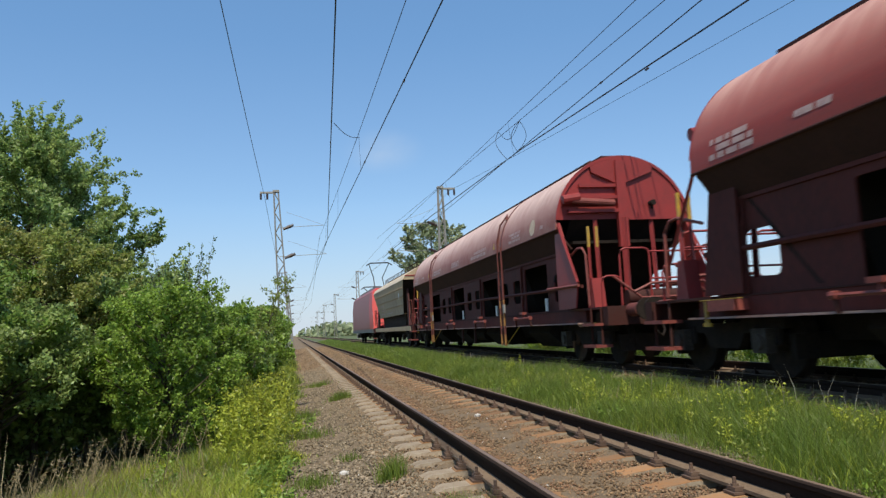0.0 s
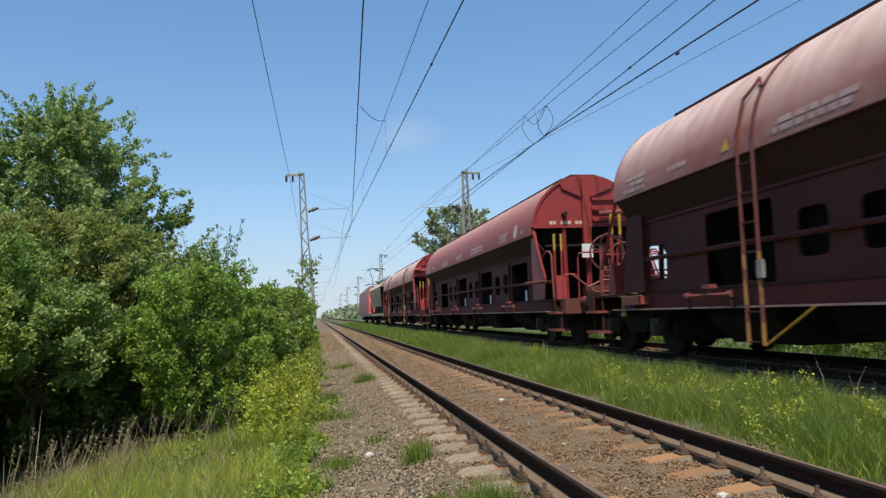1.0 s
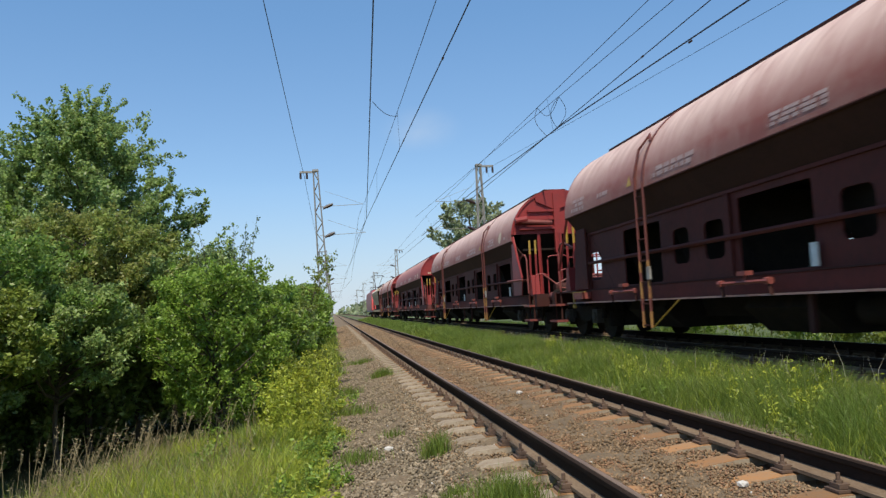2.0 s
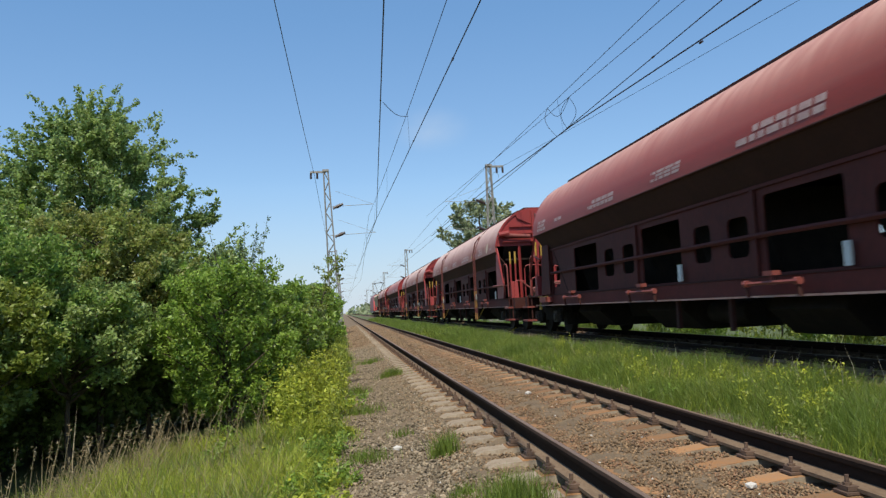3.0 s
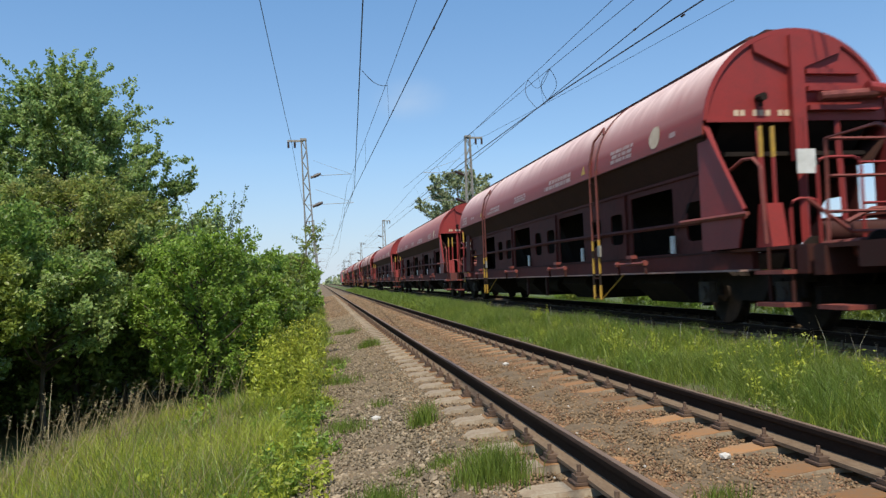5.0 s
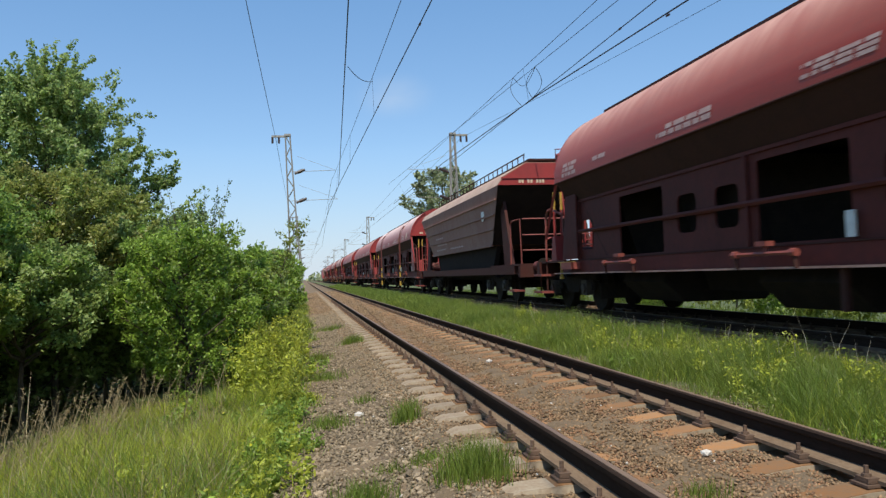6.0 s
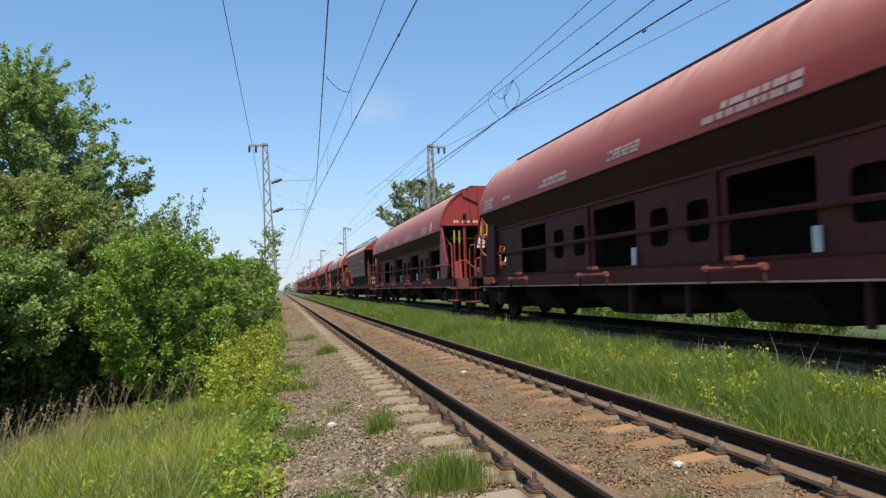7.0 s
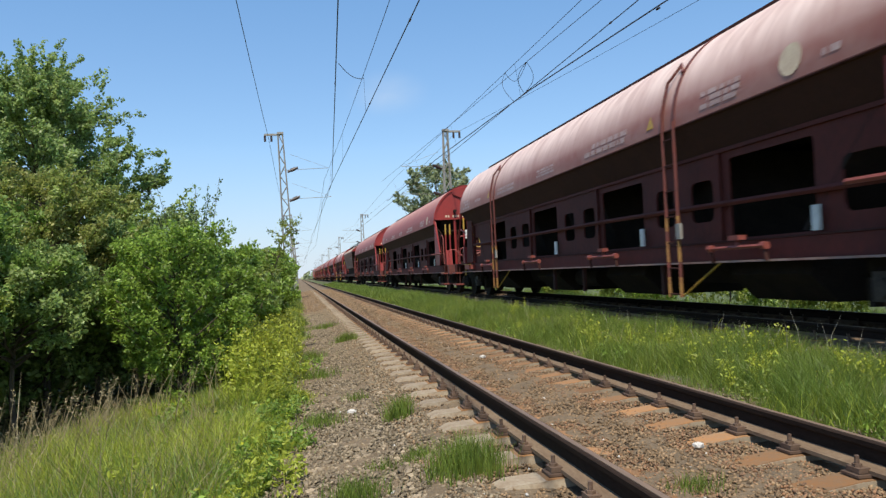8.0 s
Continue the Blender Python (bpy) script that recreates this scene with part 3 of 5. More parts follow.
def platform_end(w, y, s, wheel, body, mirrored, rim=None):
    """The open platform at one end: floor, end beam, slanted posts, rails, levers and steps. y: the hood's end, s: -1 at the rear."""
    e = y + s * 2.0
    part("end_beam", box(B(), -1.33, 1.33, min(e, e - s * 0.22), max(e, e - s * 0.22), 0.72, 1.06), BEAM if wheel else FRAME, w, "dull red end beam")
    part("platform_floor", box(B(), -1.3, 1.3, min(y + s * 0.1, e - s * 0.23), max(y + s * 0.1, e - s * 0.23), 1.02, 1.06), FRAME, w, "grimy platform floor")
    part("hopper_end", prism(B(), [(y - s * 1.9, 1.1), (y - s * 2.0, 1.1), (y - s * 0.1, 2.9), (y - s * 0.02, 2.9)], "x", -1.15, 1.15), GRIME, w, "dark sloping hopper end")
    for x in (-1, 1):
        if s < 0:
            c = prism(B(), [(y + 0.30, 2.70), (y + 0.02, 2.84), (y - 0.82, 1.52), (y - 0.66, 1.07), (y + 0.30, 1.07)], "x", x * 1.40 - 0.015, x * 1.40 + 0.015)
        else:
            c = prism(B(), [(y - 0.62, 2.68), (y - 0.10, 2.86), (y + 0.30, 1.07), (y - 0.62, 1.07)], "x", x * 1.24 - 0.02, x * 1.24 + 0.02)
        part("cheek_plate", c, ENDRED if s < 0 else MAROON, w, "dull red triangular end plate")
        part("slanted_post", tube(B(), [(x * 1.43, y - s * 0.06, 2.86), (x * 1.43, y + s * 0.90, 1.56)], 0.030, 4), ENDRED, w, "slanting red corner post")
        part("upright_post", tube(B(), [(x * 0.62, y - s * 0.03, 2.9), (x * 0.62, y + s * 0.05, 1.06)], 0.05, 4), ENDRED, w)
    part("central_post", tube(B(), [(-0.05, y + s * 0.1, 1.06), (-0.05, y + s * 0.1, 2.9)], 0.07, 4), ENDRED, w)
    r = B()
    yo = y + s * 1.55
    for z in (1.55, 2.05):
        tube(r, [(-0.25, yo, z), (1.22, yo, z)], 0.018, 5)
    for xa, xb, zt in ((-1.22, -0.84, 1.62), (-0.84, -0.25, 2.12), (0.4, 1.22, 2.1)):     # bent hoops
        tube(r, [(xa, yo, zt - 0.12), (xa + 0.03, yo, zt - 0.03), (xa + 0.12, yo, zt), (xb - 0.12, yo, zt), (xb - 0.03, yo, zt - 0.03), (xb, yo, zt - 0.12)], 0.02, 5)
    part("cross_rail", r, ENDRED, w, "red tubular cross rails")
    for x, zt in ((-1.22, 1.5), (-0.84, 2.0), (-0.25, 2.0), (0.4, 1.98), (1.22, 1.98)):
        part("rail_post", tube(B(), [(x, yo, 1.06), (x, yo, zt)], 0.02, 5), ENDRED, w)
    for x in (-1, 1):
        h = tube(B(), [(x * 1.32, y + s * 0.1, 2.05), (x * 1.34, y + s * 0.75, 2.22), (x * 1.34, y + s * 1.0, 2.2), (x * 1.34, y + s * 1.15, 2.05), (x * 1.34, y + s * 1.2, 1.1)], 0.024, 6)
        part("side_handrail", h, PALERED, w, "bent red side handrail")
        if s < 0:
            part("side_bar", tube(B(), [(x * 1.45, y - s * 0.85, 1.52), (x * 1.45, y + s * 0.98, 1.50)], 0.034, 6), PALERED, w)
        for k, z in ((0, 0.72), (1, 0.33)):
            part("step", box(B(), x * 1.33 - 0.16, x * 1.33 + 0.16, y + s * 1.45 - 0.30, y + s * 1.45 + 0.30, z, z + 0.05), PALERED, w, "worn red footstep")
        for k in (-0.24, 0.24):
            part("step_hanger", tube(B(), [(x * 1.33, y + s * 1.45 + k, 1.05), (x * 1.33, y + s * 1.45 + k, 0.33)], 0.022, 5), FRAME, w)
        if s > 0:
            part("release_handle", box(box(B(), *sorted((x * 1.33, x * 1.37)), y + 0.10, y + 0.15, 0.70, 1.00), *sorted((x * 1.33, x * 1.37)), y + 0.05, y + 0.20, 0.66, 0.71), YELLOW, w, "yellow brake release handle")
            part("sill_box", box(B(), *sorted((x * 1.195, x * 1.40)), y - 0.62, y + 0.02, 0.86, 1.0), PALERED, w, "worn red sill box")
            part("yellow_strip", box(B(), *sorted((x * 1.36, x * 1.40)), y - 0.75, y + 0.2, 1.004, 1.016), YELLOW, w, "thin yellow edge strip")
    lev = -1.20 if not mirrored else -1.18
    for k in (0.0, 0.17):
        lv = part("lever", tube(B(), [(lev + k, y + s * 0.95, 1.06), (lev + k, y + s * 0.95, 2.22)], 0.03, 4), ENDRED, w, "red lever with yellow grip")
        part("grip", tube(B(), [(lev + k, y + s * 0.95, 2.22), (lev + k, y + s * 0.95, 2.62)], 0.03, 6), YELLOW, lv, "yellow grip")
    part("lever_bracket", prism(B(), [(y + s * 0.8, 1.06), (y + s * 1.15, 1.06), (y + s * 1.05, 1.62), (y + s * 0.88, 1.62)], "x", lev - 0.03, lev + 0.20), ENDRED, w)
    if wheel:
        yw = y + s * 1.05
        hw = part("hand_wheel", ring(B(), (0.07, yw, 2.13), 0.42, 0.026), rim or YELLOW, w, "red brake hand wheel" if rim else "yellow brake hand wheel")
        for a in (40, 160, 280):
            part("spoke", tube(B(), [(0.07, yw, 2.13), (0.07 + 0.42 * math.cos(radians(a)), yw, 2.13 + 0.42 * math.sin(radians(a)))], 0.02, 5), rim or YELLOW, hw)
        part("hub", tube(B(), [(0.07, yw - 0.06, 2.13), (0.07, yw + 0.1, 2.13)], 0.06, 10), FRAME, hw)
        part("brake_column", box(B(), -0.02, 0.16, yw + 0.08, yw + 0.2, 1.06, 2.3), FRAME, w, "red brake column")
    None if body in (DUSTY, PALE) else part("notice_plate", box(B(), -0.30, -0.02, y + s * 0.36, y + s * 0.34, 2.08, 2.42), WHITE, w, "white notice plate")
    buffers(w, e, s)
    part("air_pipe", tube(B(), [(-0.75, e - s * 0.1, 1.3), (-0.4, e - s * 0.1, 1.45), (0.6, e - s * 0.1, 1.45), (0.9, e - s * 0.1, 1.2)], 0.03, 6), PALERED, w, "red air pipe over the end beam")
    part("air_pipe", tube(B(), [(-1.0, yo, 1.62), (-0.5, yo + s * 0.1, 1.2), (0.3, yo + s * 0.1, 1.2)], 0.025, 6), PALERED, w, "red air pipe over the end beam")
    part("air_tank", tube(B(), [(-0.55, y + s * 1.1, 1.22), (0.55, y + s * 1.1, 1.22)], 0.15, 12), FRAME, w, "red air tank")


def end_wall(w, y, s, end, flip):
    """The half-round end plate with its stiffeners; flip: the ribbed half lies on the near side."""
    f = -1 if flip else 1
    part("end_plate", prism(B(), arc(HR - 0.03, END, math.pi - END, 28), "y", min(y, y - s * 0.03), max(y, y - s * 0.03)), end, w, "red half-round end plate")
    y0, y1 = sorted((y, y + s * 0.035))
    rim = B()
    o, i = arc(HR + 0.004, END, math.pi - END, 28), arc(HR - 0.06, END, math.pi - END, 28)
    for k in range(28):
        prism(rim, [o[k], o[k + 1], i[k + 1], i[k]], "y", y0, y1)
    part("end_rim", rim, end, w)
    y0, y1 = sorted((y + s * 0.001, y + s * 0.06))
    part("end_post", box(B(), -0.15, 0.05, *sorted((y + s * 0.001, y + s * 0.12)), 2.3, 4.1), end, w, "upright red stiffener")
    top = arc(HR - 0.065, radians(61), radians(119), 10)
    part("top_panel", prism(B(), [*top, (0.66, 3.86), (0.03, 3.62), (-0.12, 3.62), (-0.66, 3.86)], "y", y0, y1), end, w, "raised red top panel")
    for k, (z, x1) in enumerate(((3.55, 0.95), (3.30, 1.1), (3.02, 1.22))):
        part("end_rib", box(B(), *sorted((f * 0.12, f * x1)), *sorted((y + s * 0.001, y + s * (0.07 + 0.02 * k))), z, z + 0.07), end, w)
    part("roof_actuator", tube(B(), [(f * 0.25, y + s * 0.15, 3.2), (f * 1.15, y + s * 0.15, 3.26)], 0.07, 10), PALERED, w, "red roof-opening cylinder")
    part("actuator_cap", tube(B(), [(f * 1.0, y + s * 0.15, 3.33), (f * 1.36, y + s * 0.15, 3.28)], 0.095, 10), end, w)
    part("lower_flange", box(B(), *sorted((-f * 1.44, -f * 0.1)), *sorted((y + s * 0.001, y + s * 0.05)), 2.86, 2.91), end, w)
    lamp = tube(B(), [(-f * 0.62, y + s * 0.01, 3.2), (-f * 0.62, y + s * 0.16, 3.2)], 0.06, 8)
    part("lamp_bracket", box(lamp, -f * 0.62 - 0.025, -f * 0.62 + 0.025, *sorted((y + s * 0.05, y + s * 0.09)), 3.08, 3.22), GRIME, w, "dark tail-lamp bracket")
    num = B()
    x = -1.0
    while x < -0.2 and not flip:
        wd = 0.075
        if abs(x + 0.79) > 0.05 and abs(x + 0.42) > 0.04:
            box(num, x, x + wd, *sorted((y + s * 0.002, y + s * 0.006)), 2.955, 3.04)
        x += wd + 0.022
    if not flip:
        part("number_lettering", num, EMBLEM, w, "row of pale bars")["kind"] = "stuff"
    else:
        num.free()


def side_things(w, s, body, ladders, rs):
    """All on one long side; s: -1 on the near side."""
    # underside strip, its shade painted in by the darker brown
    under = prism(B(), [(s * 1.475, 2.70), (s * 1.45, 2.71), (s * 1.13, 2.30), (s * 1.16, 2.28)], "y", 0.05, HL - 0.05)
    part("hood_underside", under, SHADED, w, "hood underside with shade painted into its brown")
    holes = []
    for k in range(4):
        y = 1.72 + 4.35 * k
        holes.append((y, y + 1.72, 1.08, 2.14))
        holes.append((y + 2.15, y + 2.75, 1.34, 1.92))
        holes.append((y + 3.28, y + 3.86, 1.34, 1.92))
    holes = [h for h in holes if h[1] < 17.0] + [(0.60, 1.28, 1.25, 1.85), (HL - 1.28, HL - 0.58, 1.25, 1.85)]
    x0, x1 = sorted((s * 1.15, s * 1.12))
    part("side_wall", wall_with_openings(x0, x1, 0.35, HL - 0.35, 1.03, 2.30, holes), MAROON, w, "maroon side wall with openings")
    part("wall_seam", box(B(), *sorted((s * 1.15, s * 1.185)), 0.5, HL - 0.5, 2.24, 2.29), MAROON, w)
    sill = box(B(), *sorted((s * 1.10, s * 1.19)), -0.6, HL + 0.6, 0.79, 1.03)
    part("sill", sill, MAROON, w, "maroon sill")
    part("sill_flange", box(B(), *sorted((s * 1.10, s * 1.37)), -0.6, HL + 0.6, 0.762, 0.787), FLANGE, w, "lower flange painted pale as if sunlit")
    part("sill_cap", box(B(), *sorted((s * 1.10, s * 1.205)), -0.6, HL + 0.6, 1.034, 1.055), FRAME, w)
    part("long_pipe", tube(B(), [(s * 1.20, -0.5, 1.50), (s * 1.20, HL * 0.4, 1.60), (s * 1.20, HL + 0.3, 1.63)], 0.04, 6), MAROON, w, "long control pipe along the side")
    for k in range(4):
        y = 2.33 + 4.36 * k
        yk = part("yoke", tube(tube(B(), [(s * 1.42, y, 0.95), (s * 1.42, y + 1.2, 0.95)], 0.027, 6), [(s * 1.40, y + 0.58, 0.92), (s * 1.40, y + 0.58, 1.08)], 0.035, 4), PALERED, w, "pale red door yoke")
        for e in (0.0, 1.2):
            part("yoke_end", tube(B(), [(s * 1.42, y + e - 0.05, 0.95), (s * 1.42, y + e + 0.05, 0.95)], 0.048, 8), PALERED, yk)
            part("yoke_arm", tube(B(), [(s * 1.42, y + e, 0.95), (s * 1.41, y + e - 0.03, 0.77)], 0.026, 5), FRAME, yk)
        part("yoke_block", box(B(), *sorted((s * 1.345, s * 1.46)), y + 0.48, y + 0.70, 1.04, 1.10), PALERED, yk)
        if k < 3:
            part("placard", box(B(), *sorted((s * 1.21, s * 1.24)), y - 0.76, y - 0.63, 1.08, 1.36), WHITE, w, "pale grey placard")
    for y in (0.5, 3.66, 8.0, 12.35, HL - 0.6):
        part("rib_post", box(B(), *sorted((s * 1.16, s * 1.20)), y - 0.05, y + 0.05, 1.06, 2.24), MAROON, w)
    if ladders:
        for y in (4.4, 14.72):
            ld = thing_part("ladder", w, "red side ladder with yellow foot")
            for e in (-0.17, 0.17):
                part("ladder_rail", tube(B(), [(s * 1.50, y + e, 1.45), (s * 1.50, y + e, 2.80)], 0.026, 4), BEAM, ld)
                for k, (z0, z1) in enumerate(((0.30, 0.58), (0.58, 0.80), (0.80, 1.10), (1.10, 1.25), (1.25, 1.45))):
                    part("ladder_foot", tube(B(), [(s * 1.50, y + e, z0), (s * 1.50, y + e, z1)], 0.028, 4), (GRIME if k % 2 else YELLOW) if body is CHALKY else (BEAM if k in (1, 3) else DULLYELLOW), ld, "dark ladder stripe" if k % 2 else "yellow ladder stripe")
            part("data_box", box(B(), *sorted((s * 1.49, s * 1.53)), y - 0.26, y - 0.14, 1.12, 1.34), STEEL, ld, "small grey box on the ladder")
            for k in range(7):
                z = 0.34 + 0.37 * k
                part("rung", tube(B(), [(s * 1.50, y - 0.17, z), (s * 1.50, y + 0.17, z)], 0.014, 5), FRAME, ld)
            part("grab_iron", tube(B(), [(s * 1.50, y + 0.17, 2.65), (s * 1.50, y + 0.17, 2.95), (s * 1.40, y + 0.12, 3.40), (s * 1.22, y + 0.0, 3.66), (s * 1.30, y - 0.15, 3.5)], 0.025, 5), BEAM, ld)
            part("ladder_stay", tube(B(), [(s * 1.48, y - 0.2, 0.32), (s * 1.36, y - 1.0, 0.77)], 0.015, 4), YELLOW, ld)


def thing_part(name, parent, label):
    o = new(name)
    o.parent = parent
    o["label"] = label
    return o


def build_wagon(name_label, body, ladders, flip, seed, wheel, rim=None):
    rs = random.Random(seed)
    w = thing("hopper_wagon", name_label, "freight wagon", "wagons of the train")
    hood = B()
    o, i = arc(HR, LIP, math.pi - LIP, 40), arc(HR - 0.025, LIP, math.pi - LIP, 40)
    rows = [[[hood.verts.new((q[0], HL * k / 20, q[1])) for q in line] for k in range(21)] for line in (o, i)]
    for line in rows:
        for p0, p1 in zip(line, line[1:]):
            for k in range(40):
                hood.faces.new((p0[k], p0[k + 1], p1[k + 1], p1[k]))
    for e in (0, 20):
        for k in range(40):
            hood.faces.new((rows[0][e][k], rows[0][e][k + 1], rows[1][e][k + 1], rows[1][e][k]))
    for k in range(20):
        for e in (0, 40):
            hood.faces.new((rows[0][k][e], rows[0][k + 1][e], rows[1][k + 1][e], rows[1][k][e]))
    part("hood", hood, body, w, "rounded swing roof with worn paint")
    part("hood_lip", tube(tube(B(), [(-1.482, 0, 2.69), (-1.482, HL, 2.69)], 0.018, 6), [(1.482, 0, 2.69), (1.482, HL, 2.69)], 0.018, 6), FRAME, w)
    for sx in (-1, 1):
        c, d = arc(HR + 0.045, radians(64), radians(68), 1)
        e, f = arc(HR - 0.01, radians(63), radians(69), 1)
        part("roof_ridge_rail", prism(B(), [(sx * -q[0], q[1]) for q in (c, d, f, e)] if sx > 0 else [c, d, f, e], "y", 0.12, HL - 0.9), FRAME, w, "dark rail along the roof edge")
    part("roof_ridge", box(B(), -0.34, 0.34, 0.15, HL - 0.9, 4.16, 4.25), FRAME, w, "dark ridge cover along the roof")
    if ladders:
        for yb in (4.2, 14.52):
            bd = B()
            o2, i2 = arc(HR + 0.014, LIP, radians(62), 14), arc(HR - 0.002, LIP, radians(62), 14)
            prism(bd, [*o2, *i2[::-1]], "y", yb, yb + 0.09)
            part("hood_band", bd, BEAM, w, "raised band across the hood")
        for yb in (4.98, 15.2):        # yellow warning triangle beside the band
            tri = B()
            tri.faces.new([tri.verts.new((-(HR + 0.006) * math.cos(radians(a)), y, HC + (HR + 0.006) * math.sin(radians(a)))) for y, a in ((yb - 0.12, 3.5), (yb + 0.12, 3.5), (yb, 11))])
            part("warning_triangle", tri, YELLOW, w, "faded yellow warning triangle")
    end_wall(w, 0, -1, ENDRED, flip)
    end_wall(w, HL, 1, ENDRED, not flip)
    for s in (-1, 1):
        side_things(w, s, body, ladders, rs)
    platform_end(w, 0, -1, wheel, body, flip, rim)
    platform_end(w, HL, 1, False, body, flip)
    tx = B()
    for y0, y1, a0, a1, rows in ((5.75, 7.75, 2.5, 11.5, 2), (9.4, 10.7, 3, 10, 3), (12.5, 14.2, 2.5, 10, 2), (16.2, 16.9, 5, 9, 1), (17.7, 18.6, 1.5, 13, 3), (2.45, 3.5, 2.5, 12.5, 3), (0.75, 1.05, 4, 8, 1)):
        bars(tx, y0 + rs.uniform(-0.1, 0.1), y1, a0, a1, rows, rs)
    part("lettering", tx, LETTER, w, "faded rows of lettering bars")["kind"] = "stuff"
    em = B()
    c = [(1.58 + 0.2 * math.cos(k * math.pi / 8), 8.5 + 7.0 * math.sin(k * math.pi / 8)) for k in range(16)]
    em.faces.new([em.verts.new((-(HR + 0.006) * math.cos(radians(a)), y, HC + (HR + 0.006) * math.sin(radians(a)))) for y, a in c])
    part("emblem_disc", em, EMBLEM, w, "faded yellowish round emblem")
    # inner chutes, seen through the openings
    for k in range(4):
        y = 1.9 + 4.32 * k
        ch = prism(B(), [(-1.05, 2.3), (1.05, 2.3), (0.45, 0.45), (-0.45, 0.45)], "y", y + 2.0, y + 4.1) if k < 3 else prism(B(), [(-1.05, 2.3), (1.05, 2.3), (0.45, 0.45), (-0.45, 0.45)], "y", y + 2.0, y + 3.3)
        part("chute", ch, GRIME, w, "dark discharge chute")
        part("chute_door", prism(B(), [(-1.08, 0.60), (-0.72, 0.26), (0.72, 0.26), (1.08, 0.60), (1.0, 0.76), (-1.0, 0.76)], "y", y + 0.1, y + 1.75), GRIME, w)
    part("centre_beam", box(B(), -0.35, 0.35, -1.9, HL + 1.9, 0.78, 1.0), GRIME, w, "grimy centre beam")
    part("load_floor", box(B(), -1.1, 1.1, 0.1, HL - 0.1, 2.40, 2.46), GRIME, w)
    for y in (5.2, 8.6, 10.4):
        for s in (-1, 1):
            part("hanger", box(B(), s * 1.25 - 0.03, s * 1.25 + 0.03, y, y + 0.09, 0.30, 0.755), FRAME, w)
    part("brake_tank", tube(B(), [(-0.7, 9.0, 0.55), (-0.7, 10.2, 0.55)], 0.18, 12), GRIME, w)
    bogie(w, -0.25, 2.0)
    bogie(w, HL + 0.25, 2.0)
    for y in (-0.25, HL + 0.25):
        for e in (-1.45, 1.35):
            part("brake_beam", box(B(), -1.0, 1.0, y + e, y + e + 0.1, 0.25, 0.55), GRIME, w)
    return w


